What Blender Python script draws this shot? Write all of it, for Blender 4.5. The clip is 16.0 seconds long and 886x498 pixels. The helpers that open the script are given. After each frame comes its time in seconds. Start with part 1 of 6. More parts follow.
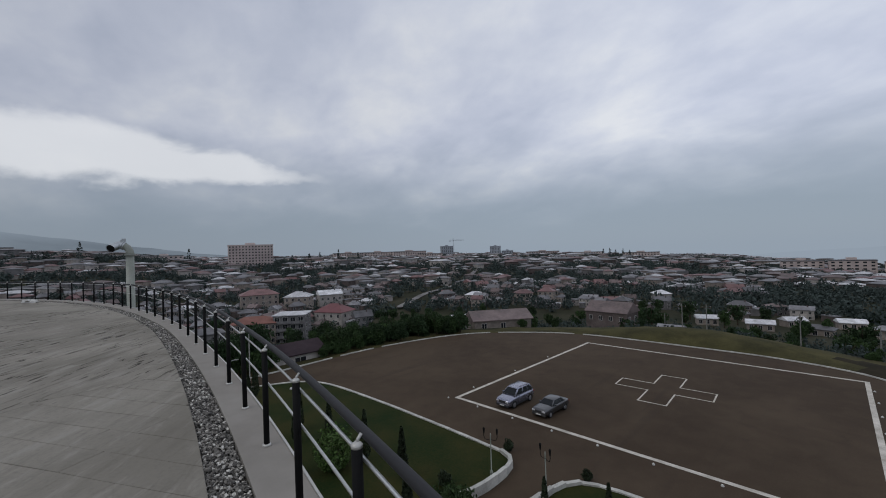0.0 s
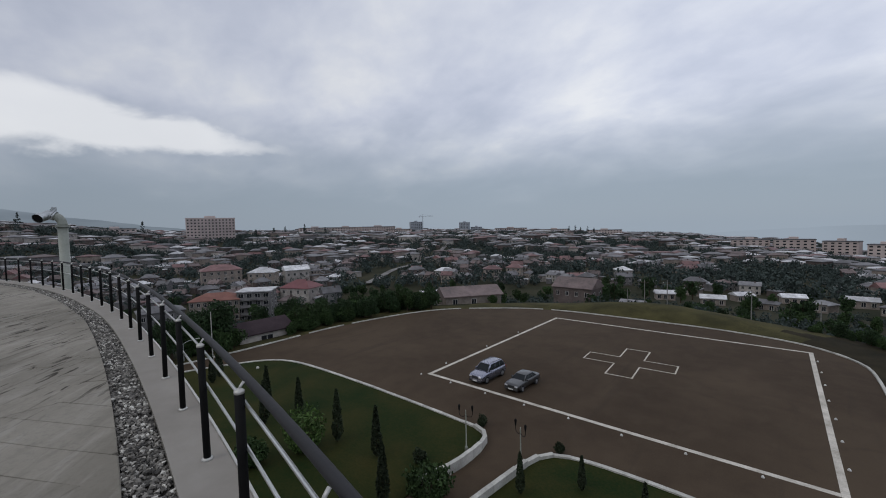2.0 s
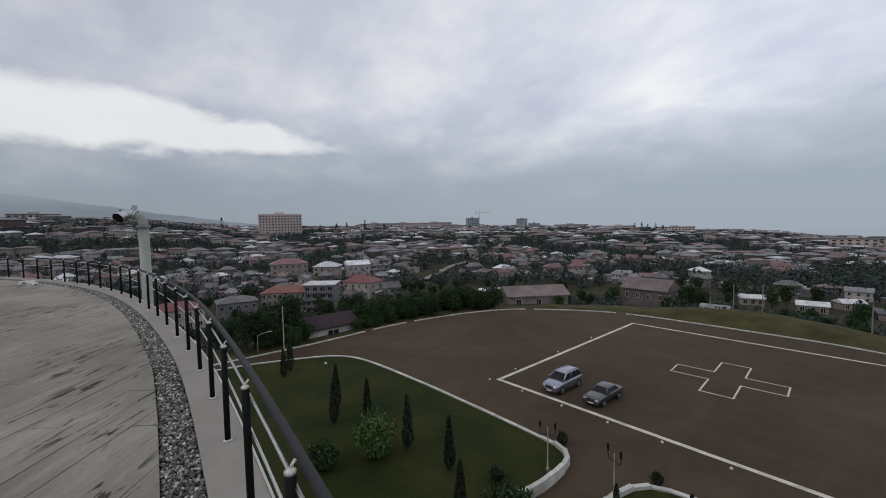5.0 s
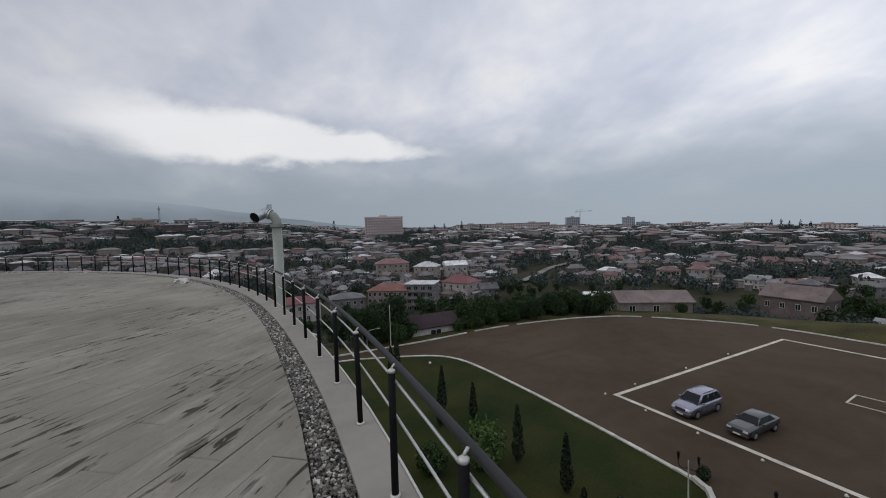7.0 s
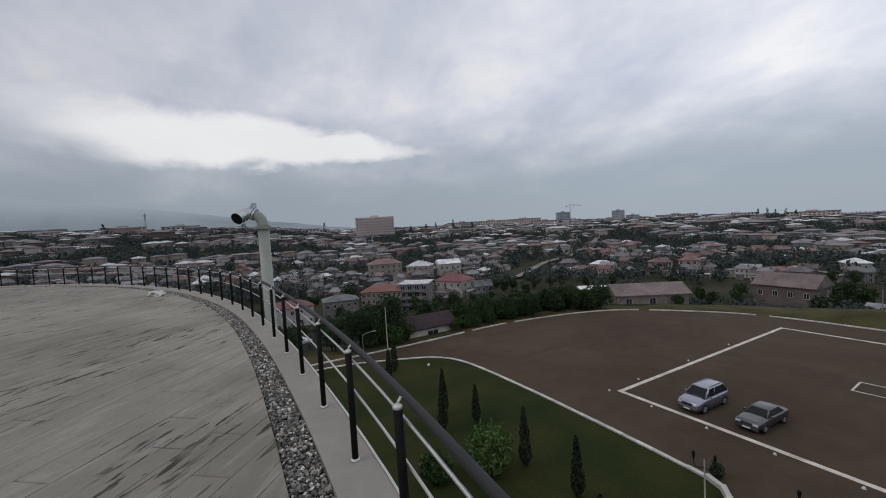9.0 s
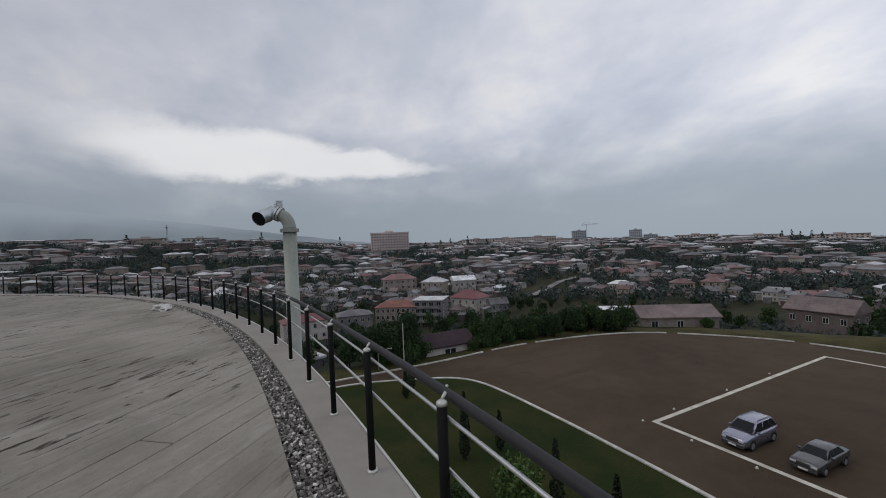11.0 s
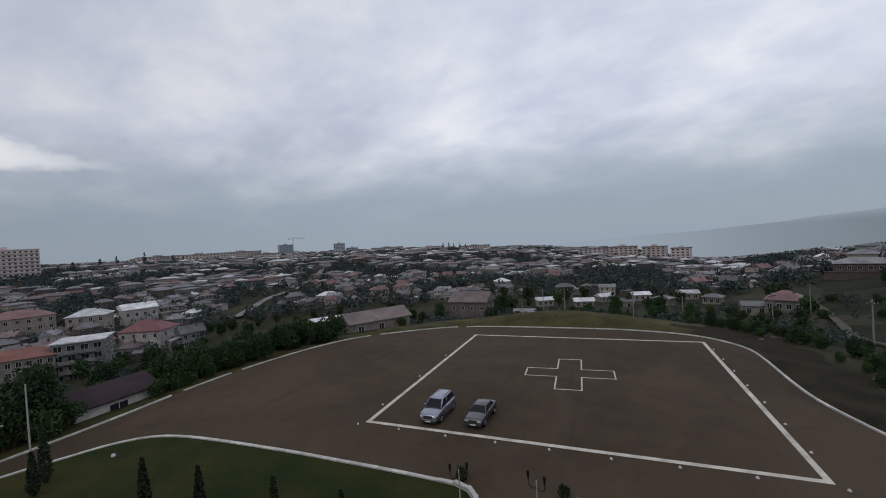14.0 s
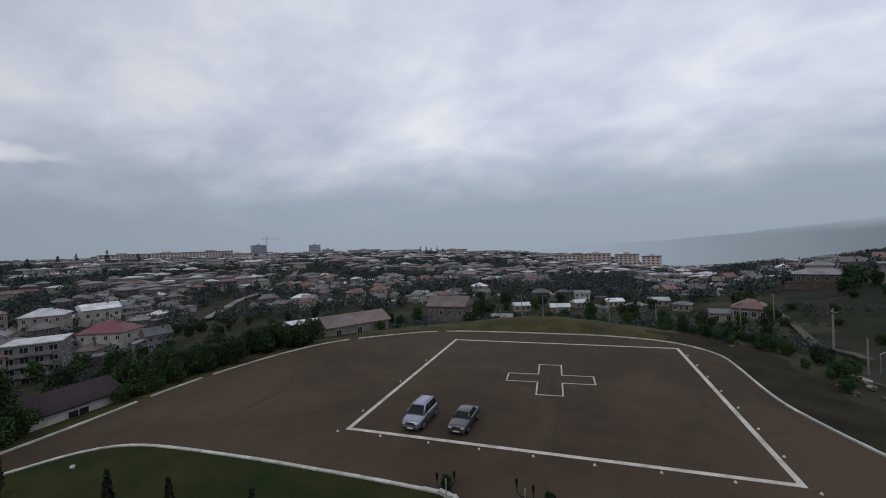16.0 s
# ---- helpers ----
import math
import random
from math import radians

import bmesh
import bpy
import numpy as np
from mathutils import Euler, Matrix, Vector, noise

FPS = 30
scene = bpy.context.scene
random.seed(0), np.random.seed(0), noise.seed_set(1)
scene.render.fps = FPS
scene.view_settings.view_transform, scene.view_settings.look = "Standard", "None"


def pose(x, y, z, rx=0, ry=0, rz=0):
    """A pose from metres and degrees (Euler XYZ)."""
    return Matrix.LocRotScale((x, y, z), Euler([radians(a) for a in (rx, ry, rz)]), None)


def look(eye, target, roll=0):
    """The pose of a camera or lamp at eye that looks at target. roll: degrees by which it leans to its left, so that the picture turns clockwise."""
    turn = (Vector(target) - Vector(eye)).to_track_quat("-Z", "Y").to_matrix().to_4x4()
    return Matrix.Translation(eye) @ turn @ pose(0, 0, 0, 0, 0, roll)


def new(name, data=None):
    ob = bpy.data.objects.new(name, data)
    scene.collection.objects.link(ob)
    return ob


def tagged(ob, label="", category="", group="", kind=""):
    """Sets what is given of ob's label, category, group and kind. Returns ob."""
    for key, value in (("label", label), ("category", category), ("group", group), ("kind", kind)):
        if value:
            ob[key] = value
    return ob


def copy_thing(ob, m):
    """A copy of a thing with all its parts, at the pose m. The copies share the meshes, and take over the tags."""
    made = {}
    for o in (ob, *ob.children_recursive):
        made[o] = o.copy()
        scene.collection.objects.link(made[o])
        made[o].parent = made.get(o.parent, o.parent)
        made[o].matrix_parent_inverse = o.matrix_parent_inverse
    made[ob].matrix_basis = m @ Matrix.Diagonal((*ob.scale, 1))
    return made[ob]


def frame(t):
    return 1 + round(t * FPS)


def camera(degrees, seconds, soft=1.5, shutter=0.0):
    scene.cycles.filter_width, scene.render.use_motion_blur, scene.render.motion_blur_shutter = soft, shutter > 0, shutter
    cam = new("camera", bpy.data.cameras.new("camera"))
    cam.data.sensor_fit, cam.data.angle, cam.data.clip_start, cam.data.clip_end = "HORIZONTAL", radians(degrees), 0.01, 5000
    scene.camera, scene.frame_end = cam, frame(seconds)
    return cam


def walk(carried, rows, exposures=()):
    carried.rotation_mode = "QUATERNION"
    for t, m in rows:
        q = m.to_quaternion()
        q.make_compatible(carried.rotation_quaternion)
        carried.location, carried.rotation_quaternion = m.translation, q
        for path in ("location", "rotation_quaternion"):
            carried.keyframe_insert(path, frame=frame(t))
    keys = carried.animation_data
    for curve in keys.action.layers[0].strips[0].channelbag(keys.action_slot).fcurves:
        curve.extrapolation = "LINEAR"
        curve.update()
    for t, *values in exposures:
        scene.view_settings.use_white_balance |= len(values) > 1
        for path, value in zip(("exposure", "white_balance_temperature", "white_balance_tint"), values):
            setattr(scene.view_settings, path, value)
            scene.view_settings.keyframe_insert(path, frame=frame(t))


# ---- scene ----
cam = camera(96.1, 16.0, soft=1.0)

PATH = [
    (0, (30.755, -32.847, 16.393), (29.353, -31.42, 16.409), -1.8),
    (0.5, (30.528, -32.739, 16.396), (29.104, -31.335, 16.369), -1.5),
    (1, (30.203, -32.656, 16.4), (28.901, -31.137, 16.382), -2.0),
    (1.5, (29.921, -32.558, 16.37), (28.661, -31.006, 16.298), -2.3),
    (2, (29.634, -32.445, 16.385), (28.347, -30.918, 16.276), -1.2),
    (2.5, (29.3, -32.363, 16.383), (28.001, -30.847, 16.267), -1.5),
    (3, (29.011, -32.299, 16.36), (27.63, -30.854, 16.283), -2.8),
    (3.2, (28.692, -32.265, 16.4), (27.299, -30.83, 16.395), -3.0),
    (5.3, (26.554, -31.878, 16.54), (25.057, -30.558, 16.407), -0.8),
    (5.5, (26.213, -31.942, 16.516), (24.689, -30.652, 16.402), -1.2),
    (6, (25.881, -31.952, 16.523), (24.213, -30.853, 16.426), -2.0),
    (6.5, (25.57, -31.906, 16.502), (23.781, -31.016, 16.426), -2.5),
    (7, (25.215, -31.846, 16.469), (23.455, -30.903, 16.361), -1.7),
    (7.5, (25.041, -31.846, 16.452), (23.295, -30.881, 16.318), -3.2),
    (8, (24.606, -31.762, 16.451), (22.83, -30.849, 16.341), -2.5),
    (8.5, (24.37, -31.695, 16.455), (22.637, -30.714, 16.274), -1.6),
    (9, (24.013, -31.669, 16.447), (22.272, -30.69, 16.33), -3.4),
    (11.3, (21.867, -31.656, 16.31), (20.095, -30.73, 16.288), -2.2),
    (11.5, (21.605, -31.642, 16.332), (19.854, -30.677, 16.29), -1.7),
    (12, (21.37, -31.632, 16.33), (19.704, -30.526, 16.269), -3.9),
    (12.5, (21.272, -31.553, 16.351), (19.729, -30.281, 16.349), -4.4),
    (13, (21.199, -31.446, 16.365), (19.935, -29.896, 16.371), -4.6),
    (13.5, (21.093, -30.911, 16.128), (20.153, -29.146, 16.138), -4.4),
    (14, (20.957, -30.865, 16.128), (20.206, -29.012, 16.092), -3.5),
    (14.5, (20.688, -30.87, 16.158), (20.025, -28.984, 16.108), -3.9),
    (15, (20.528, -30.931, 16.09), (19.977, -29.01, 16.047), -2.5),
    (15.5, (20.295, -30.94, 16.096), (19.772, -29.011, 16.051), -2.0),
    (16, (20.059, -30.787, 16.157), (19.417, -28.893, 16.135), -2.3),
]
LIGHT_METER = ((0, -0.12, 6400, 10), (2, -0.02, 6450, 10), (3, 0.04, 6600, 10), (6, 0.10, 6640, 10), (9, 0.12, 6680, 10), (11.5, 0.0, 6660, 10), (12.5, 0.02, 6600, 10), (14, -0.03, 6480, 10), (16, -0.06, 6420, 10))
walk(cam, [(t, look(eye, target, roll)) for t, eye, target, roll in PATH], LIGHT_METER)

# ---- sky and light ----
world = bpy.data.worlds.new("overcast_sky")
scene.world = world
world.use_nodes = True


class Nodes:
    """Short hand for building node trees."""

    def __init__(self, tree):
        self.tree = tree
        tree.nodes.clear()

    def add(self, kind, **values):
        node = self.tree.nodes.new(kind)
        for key, value in values.items():
            if key in node.inputs.keys():
                self.feed(node.inputs[key], value)
            else:
                setattr(node, key, value)
        return node

    def feed(self, socket, value):
        if isinstance(value, bpy.types.NodeSocket):
            self.tree.links.new(value, socket)
        else:
            socket.default_value = value

    def math(self, op, a, b=0.0, c=0.0):
        node = self.tree.nodes.new("ShaderNodeMath")
        node.operation = op
        for socket, value in zip(node.inputs, (a, b, c)):
            self.feed(socket, value)
        return node.outputs[0]

    def mix(self, fac, a, b, blend="MIX"):
        node = self.tree.nodes.new("ShaderNodeMix")
        node.data_type, node.blend_type = "RGBA", blend
        self.feed(node.inputs[0], fac)
        self.feed(node.inputs[6], a)
        self.feed(node.inputs[7], b)
        return node.outputs[2]

    def ramp(self, fac, stops):
        node = self.tree.nodes.new("ShaderNodeValToRGB")
        el = node.color_ramp.elements
        while len(el) < len(stops):
            el.new(0.5)
        for e, (at, col) in zip(el, stops):
            e.position, e.color = at, (*col, 1)
        self.feed(node.inputs[0], fac)
        return node.outputs[0]

    def noise(self, vector, scale, detail=4.0, rough=0.55, warp=0.0):
        node = self.tree.nodes.new("ShaderNodeTexNoise")
        if vector is not None:
            self.feed(node.inputs["Vector"], vector)
        for key, value in (("Scale", scale), ("Detail", detail), ("Roughness", rough), ("Distortion", warp)):
            node.inputs[key].default_value = value
        return node.outputs["Fac"]

    def step(self, value, low, high):
        node = self.tree.nodes.new("ShaderNodeMapRange")
        node.interpolation_type = "SMOOTHSTEP"
        self.feed(node.inputs[0], value)
        node.inputs[1].default_value, node.inputs[2].default_value = low, high
        return node.outputs[0]


def build_sky():
    n = Nodes(world.node_tree)
    way = n.add("ShaderNodeTexCoord").outputs["Generated"]
    xyz = n.add("ShaderNodeSeparateXYZ", Vector=way)
    x, y, z = xyz.outputs
    up = n.math("MAXIMUM", z, 0.0)
    flat = n.math("ADD", up, 0.34)
    plane = n.add("ShaderNodeCombineXYZ", X=n.math("DIVIDE", x, flat), Y=n.math("DIVIDE", y, flat), Z=0.0).outputs[0]
    turned = n.add("ShaderNodeMapping", Vector=plane, Rotation=(0, 0, radians(38)), Scale=(1.05, 1.3, 1.0)).outputs[0]
    broad = n.noise(turned, 1.5, 4.0, 0.5, 0.25)
    fine = n.noise(turned, 5.2, 5.0, 0.55, 0.2)
    cover = n.math("ADD", n.math("MULTIPLY", broad, 0.68), n.math("MULTIPLY", fine, 0.32))
    clouds = n.ramp(cover, SKY_TONES)
    # the dull haze near the horizon
    el = n.math("MULTIPLY", n.math("ARCSINE", z), 57.2958)
    az = n.math("MULTIPLY", n.math("ARCTAN2", x, y), 57.2958)
    soft = n.step(n.math("ADD", el, n.math("MULTIPLY", n.math("SUBTRACT", broad, 0.5), 9.0)), 3.0, 17.0)
    side = n.add("ShaderNodeMapRange")
    n.feed(side.inputs[0], az)
    for k, value in zip(range(1, 5), (-110.0, -10.0, 0.73, 1.09)):
        side.inputs[k].default_value = value
    lift = side.outputs[0]
    clouds = n.mix(1.0, clouds, n.add("ShaderNodeCombineXYZ", X=lift, Y=lift, Z=lift).outputs[0], "MULTIPLY")
    dull = n.math("MINIMUM", lift, 1.0)
    haze = n.mix(1.0, HAZE_TONE, n.add("ShaderNodeCombineXYZ", X=dull, Y=dull, Z=dull).outputs[0], "MULTIPLY")
    sky = n.mix(soft, haze, clouds)
    # the bright long break in the cloud deck in the west
    across = n.math("DIVIDE", n.math("ADD", az, 84.5), 23.0)
    tilt = n.math("ADD", 11.9, n.math("MULTIPLY", across, -1.2))
    depth = n.math("SUBTRACT", 3.3, n.math("MULTIPLY", across, 1.7))
    ragged = n.math("MULTIPLY", n.math("SUBTRACT", n.noise(plane, 3.2, 5.0, 0.55, 0.2), 0.5), 5.0)
    down = n.math("DIVIDE", n.math("SUBTRACT", el, n.math("ADD", tilt, ragged)), depth)
    far = n.math("ADD", n.math("MULTIPLY", across, across), n.math("MULTIPLY", down, down))
    streak = n.step(far, 1.2, 0.4)
    sky = n.mix(n.math("MULTIPLY", streak, 0.78), sky, (0.84, 0.85, 0.87, 1))
    blue = n.add("ShaderNodeTexSky", sky_type="NISHITA", sun_disc=False, sun_elevation=radians(38), sun_rotation=radians(200))
    clear = n.add("ShaderNodeBackground", Color=blue.outputs[0], Strength=0.08)
    deck = n.add("ShaderNodeBackground", Color=sky, Strength=SKY_STRENGTH)
    both = n.add("ShaderNodeMixShader", Fac=0.95)
    n.feed(both.inputs[1], clear.outputs[0])
    n.feed(both.inputs[2], deck.outputs[0])
    n.feed(n.add("ShaderNodeOutputWorld").inputs[0], both.outputs[0])


SKY_STRENGTH = 1.0
HAZE_TONE = (0.318, 0.378, 0.45, 1)
SKY_TONES = ((0.36, (0.51, 0.555, 0.67)), (0.46, (0.585, 0.625, 0.735)), (0.55, (0.665, 0.70, 0.79)), (0.66, (0.79, 0.81, 0.85)))
build_sky()

sun = new("sun", bpy.data.lights.new("sun", "SUN"))
sun.data.energy, sun.data.angle, sun.data.color = 0.5, radians(25), (1.0, 0.96, 0.9)
sun.matrix_world = look((0, 0, 60), (14, 40, 20))

# ---- materials ----


def paint(name, colour, var=0.2, scale=1.0, fine=14.0, rough=0.85, metal=0.0, bump=0.25, rand=0.0, other=None, place="Object", coat=0.0):
    """A surface with broad and fine variation, a little relief, and a shift from object to object."""
    m = bpy.data.materials.new(name)
    m.use_nodes = True
    n = Nodes(m.node_tree)
    if place == "World":
        at = n.add("ShaderNodeNewGeometry").outputs["Position"]
    else:
        at = n.add("ShaderNodeTexCoord").outputs["Object"]
    if rand:
        info = n.add("ShaderNodeObjectInfo").outputs["Random"]
        at = n.add("ShaderNodeVectorMath", operation="ADD")
        src = n.add("ShaderNodeNewGeometry").outputs["Position"] if place == "World" else n.add("ShaderNodeTexCoord").outputs["Object"]
        n.feed(at.inputs[0], src)
        n.feed(at.inputs[1], n.add("ShaderNodeCombineXYZ", X=n.math("MULTIPLY", info, 50.0), Y=n.math("MULTIPLY", info, 23.0), Z=0.0).outputs[0])
        at = at.outputs[0]
    big = n.noise(at, scale, 3.0, 0.55, 0.3)
    small = n.noise(at, scale * fine, 4.0, 0.6)
    dark = tuple(c * (1 - var) for c in colour)
    light = tuple(min(1.0, c * (1 + var)) for c in (other or colour))
    if other:
        dark = colour
        light = other
    tone = n.add("ShaderNodeMapRange")
    n.feed(tone.inputs[0], n.math("ADD", n.math("MULTIPLY", big, 0.6), n.math("MULTIPLY", small, 0.4)))
    tone.inputs[1].default_value, tone.inputs[2].default_value = 0.36, 0.64
    col = n.mix(tone.outputs[0], (*dark, 1), (*light, 1))
    if rand:
        gain = n.math("ADD", n.math("MULTIPLY", info, 2 * rand), 1 - rand)
        col = n.mix(1.0, col, n.add("ShaderNodeCombineXYZ", X=gain, Y=gain, Z=gain).outputs[0], "MULTIPLY")
    p = n.add("ShaderNodeBsdfPrincipled", Metallic=metal)
    n.feed(p.inputs["Base Color"], col)
    n.feed(p.inputs["Roughness"], n.math("ADD", rough - 0.08, n.math("MULTIPLY", small, 0.16)))
    p.inputs["Coat Weight"].default_value = coat
    p.inputs["Specular IOR Level"].default_value = 0.12 if rough > 0.7 else 0.5
    if bump:
        b = n.add("ShaderNodeBump", Strength=bump, Distance=0.02)
        n.feed(b.inputs["Height"], small)
        n.feed(p.inputs["Normal"], b.outputs[0])
    n.feed(n.add("ShaderNodeOutputMaterial").inputs[0], p.outputs[0])
    return m


def leaf_paint(name, colour, var=0.5):
    m = bpy.data.materials.new(name)
    m.use_nodes = True
    n = Nodes(m.node_tree)
    island = n.add("ShaderNodeNewGeometry").outputs["Random Per Island"]
    info = n.add("ShaderNodeObjectInfo").outputs["Random"]
    mixv = n.math("ADD", n.math("MULTIPLY", island, 0.6), n.math("MULTIPLY", info, 0.4))
    col = n.mix(mixv, (*[c * (1 - var) for c in colour], 1), (*[c * (1 + var) for c in colour], 1))
    p = n.add("ShaderNodeBsdfPrincipled", Roughness=0.75)
    p.inputs["Specular IOR Level"].default_value = 0.2
    n.feed(p.inputs["Base Color"], col)
    n.feed(n.add("ShaderNodeOutputMaterial").inputs[0], p.outputs[0])
    return m


M = dict(
    white_line=paint("worn_white_paint", (0.34, 0.31, 0.26), 0.18, 0.8, 12, 0.75, other=(0.64, 0.60, 0.53), place="World"),
    kerb=paint("whitewashed_concrete", (0.33, 0.32, 0.29), 0.25, 0.7, 14, 0.85, rand=0.14, other=(0.56, 0.55, 0.50), place="World"),
    lawn=paint("mown_grass", (0.0070, 0.0195, 0.0032), 0.4, 0.16, 40, 0.95, bump=0.7, other=(0.036, 0.034, 0.009), place="World"),
    ground=paint("rough_grass_and_earth", (0.014, 0.019, 0.009), 0.4, 0.05, 30, 0.95, bump=0.5, other=(0.050, 0.046, 0.028), place="World"),
    verge=paint("dry_verge_grass", (0.024, 0.024, 0.010), 0.4, 0.22, 26, 0.95, bump=0.6, other=(0.080, 0.071, 0.028), place="World"),
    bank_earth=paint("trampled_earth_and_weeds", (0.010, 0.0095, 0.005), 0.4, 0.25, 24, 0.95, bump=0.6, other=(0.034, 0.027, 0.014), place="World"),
    joint=paint("dark_mortar", (0.055, 0.050, 0.045), 0.3, 3, 10, 0.95, other=(0.11, 0.10, 0.09), place="World"),
    concrete=paint("smooth_concrete", (0.225, 0.207, 0.182), 0.1, 1.4, 5, 0.8, bump=0.08, other=(0.275, 0.256, 0.228), place="World"),
    wall=paint("terrace_wall_plaster", (0.33, 0.31, 0.28), 0.1, 0.4, 20, 0.85, place="World"),
    black=paint("black_painted_steel", (0.008, 0.008, 0.008), 0.3, 4, 10, 0.74, bump=0.05),
    rail=paint("dark_grey_handrail_steel", (0.010, 0.010, 0.012), 0.2, 3, 12, 0.66, metal=0.0, bump=0.05),
    steel=paint("brushed_steel", (0.62, 0.62, 0.60), 0.1, 4, 20, 0.32, metal=0.9, bump=0.05),
    cap=paint("pale_metal_cap", (0.46, 0.45, 0.42), 0.1, 10, 4, 0.4, metal=0.3, bump=0.0),
    pipe=paint("pale_green_grey_paint", (0.22, 0.235, 0.20), 0.12, 2, 12, 0.55, other=(0.30, 0.315, 0.275)),
    galv=paint("galvanised_sheet", (0.45, 0.47, 0.48), 0.12, 6, 8, 0.35, metal=0.75),
    mouth_shade=paint("painted_inside_shade", (0.01, 0.01, 0.01), 0.1, 2, 4, 0.9, bump=0.0),
)


def gravel_paint():
    m = bpy.data.materials.new("grey_gravel")
    m.use_nodes = True
    n = Nodes(m.node_tree)
    island = n.add("ShaderNodeNewGeometry").outputs["Random Per Island"]
    col = n.ramp(island, ((0.0, (0.030, 0.028, 0.025)), (0.45, (0.125, 0.116, 0.102)), (0.82, (0.27, 0.252, 0.222)), (0.97, (0.62, 0.60, 0.54))))
    p = n.add("ShaderNodeBsdfPrincipled", Roughness=0.8)
    n.feed(p.inputs["Base Color"], col)
    n.feed(n.add("ShaderNodeOutputMaterial").inputs[0], p.outputs[0])
    return m


M["gravel"] = gravel_paint()


def asphalt_paint():
    """Worn brown-grey asphalt with wide faded patches, wheel-polished streaks and fine stone."""
    m = bpy.data.materials.new("worn_asphalt")
    m.use_nodes = True
    n = Nodes(m.node_tree)
    at = n.add("ShaderNodeNewGeometry").outputs["Position"]
    wide = n.noise(at, 0.045, 4.0, 0.6, 0.8)
    mid = n.noise(at, 0.5, 5.0, 0.6, 0.4)
    stone = n.noise(at, 9.0, 4.0, 0.7)
    col = n.mix(n.step(wide, 0.32, 0.68), (0.047, 0.0325, 0.0212, 1), (0.073, 0.0525, 0.0345, 1))
    col = n.mix(n.math("MULTIPLY", n.step(mid, 0.42, 0.72), 0.30), col, (0.080, 0.060, 0.041, 1))
    col = n.mix(n.math("MULTIPLY", n.step(mid, 0.46, 0.26), 0.32), col, (0.034, 0.025, 0.018, 1))
    streaks = n.add("ShaderNodeMapping", Vector=at, Rotation=(0, 0, radians(14)), Scale=(0.9, 0.06, 1.0)).outputs[0]
    col = n.mix(n.math("MULTIPLY", n.step(n.noise(streaks, 1.0, 3.0, 0.5, 0.4), 0.58, 0.74), 0.30), col, (0.036, 0.027, 0.020, 1))
    col = n.mix(n.math("MULTIPLY", n.step(stone, 0.45, 0.8), 0.30), col, (0.105, 0.083, 0.062, 1))
    p = n.add("ShaderNodeBsdfPrincipled", Roughness=0.9)
    p.inputs["Specular IOR Level"].default_value = 0.12
    n.feed(p.inputs["Base Color"], col)
    b = n.add("ShaderNodeBump", Strength=0.4, Distance=0.02)
    n.feed(b.inputs["Height"], stone)
    n.feed(p.inputs["Normal"], b.outputs[0])
    n.feed(n.add("ShaderNodeOutputMaterial").inputs[0], p.outputs[0])
    return m


M["asphalt"] = asphalt_paint()


def stone_paint():
    """Grey stone with clouded tone and short dark smears that run with the laying."""
    m = bpy.data.materials.new("stained_stone_paving")
    m.use_nodes = True
    n = Nodes(m.node_tree)
    at = n.add("ShaderNodeNewGeometry").outputs["Position"]
    info = n.add("ShaderNodeObjectInfo").outputs["Random"]
    big = n.noise(at, 0.55, 4.0, 0.55, 0.4)
    grain = n.noise(at, 38.0, 4.0, 0.65)
    col = n.mix(n.step(big, 0.3, 0.7), (0.182, 0.167, 0.138, 1), (0.268, 0.248, 0.210, 1))
    col = n.mix(n.math("MULTIPLY", n.step(grain, 0.45, 0.75), 0.35), col, (0.13, 0.12, 0.105, 1))
    along = n.add("ShaderNodeMapping", Vector=at, Rotation=(0, 0, radians(-139.5)), Scale=(1.0, 1.0, 1.0)).outputs[0]
    thin = n.add("ShaderNodeMapping", Vector=along, Scale=(3.0, 16.0, 1.0)).outputs[0]
    smear = n.step(n.noise(thin, 1.0, 4.0, 0.55, 0.5), 0.580, 0.625)
    where = n.step(n.noise(at, 0.9, 3.0, 0.5), 0.40, 0.56)
    field = n.step(n.add("ShaderNodeSeparateXYZ", Vector=at).outputs[0], 26.2, 25.4)
    smear = n.math("MULTIPLY", n.math("MULTIPLY", smear, where), n.math("ADD", n.math("MULTIPLY", field, 0.95), 0.12))
    col = n.mix(n.math("MULTIPLY", smear, 0.9), col, (0.040, 0.034, 0.027, 1))
    faint = n.add("ShaderNodeMapping", Vector=along, Scale=(1.6, 7.0, 1.0)).outputs[0]
    worn = n.noise(faint, 1.0, 6.0, 0.65, 0.3)
    col = n.mix(n.math("MULTIPLY", n.step(worn, 0.52, 0.68), 0.30), col, (0.115, 0.104, 0.086, 1))
    col = n.mix(n.math("MULTIPLY", n.step(worn, 0.48, 0.34), 0.35), col, (0.34, 0.325, 0.29, 1))
    gain = n.math("ADD", n.math("MULTIPLY", info, 0.10), 0.95)
    col = n.mix(1.0, col, n.add("ShaderNodeCombineXYZ", X=gain, Y=gain, Z=gain).outputs[0], "MULTIPLY")
    p = n.add("ShaderNodeBsdfPrincipled", Roughness=0.85)
    p.inputs["Specular IOR Level"].default_value = 0.15
    n.feed(p.inputs["Base Color"], col)
    b = n.add("ShaderNodeBump", Strength=0.35, Distance=0.01)
    n.feed(b.inputs["Height"], n.math("SUBTRACT", grain, smear))
    n.feed(p.inputs["Normal"], b.outputs[0])
    n.feed(n.add("ShaderNodeOutputMaterial").inputs[0], p.outputs[0])
    return m


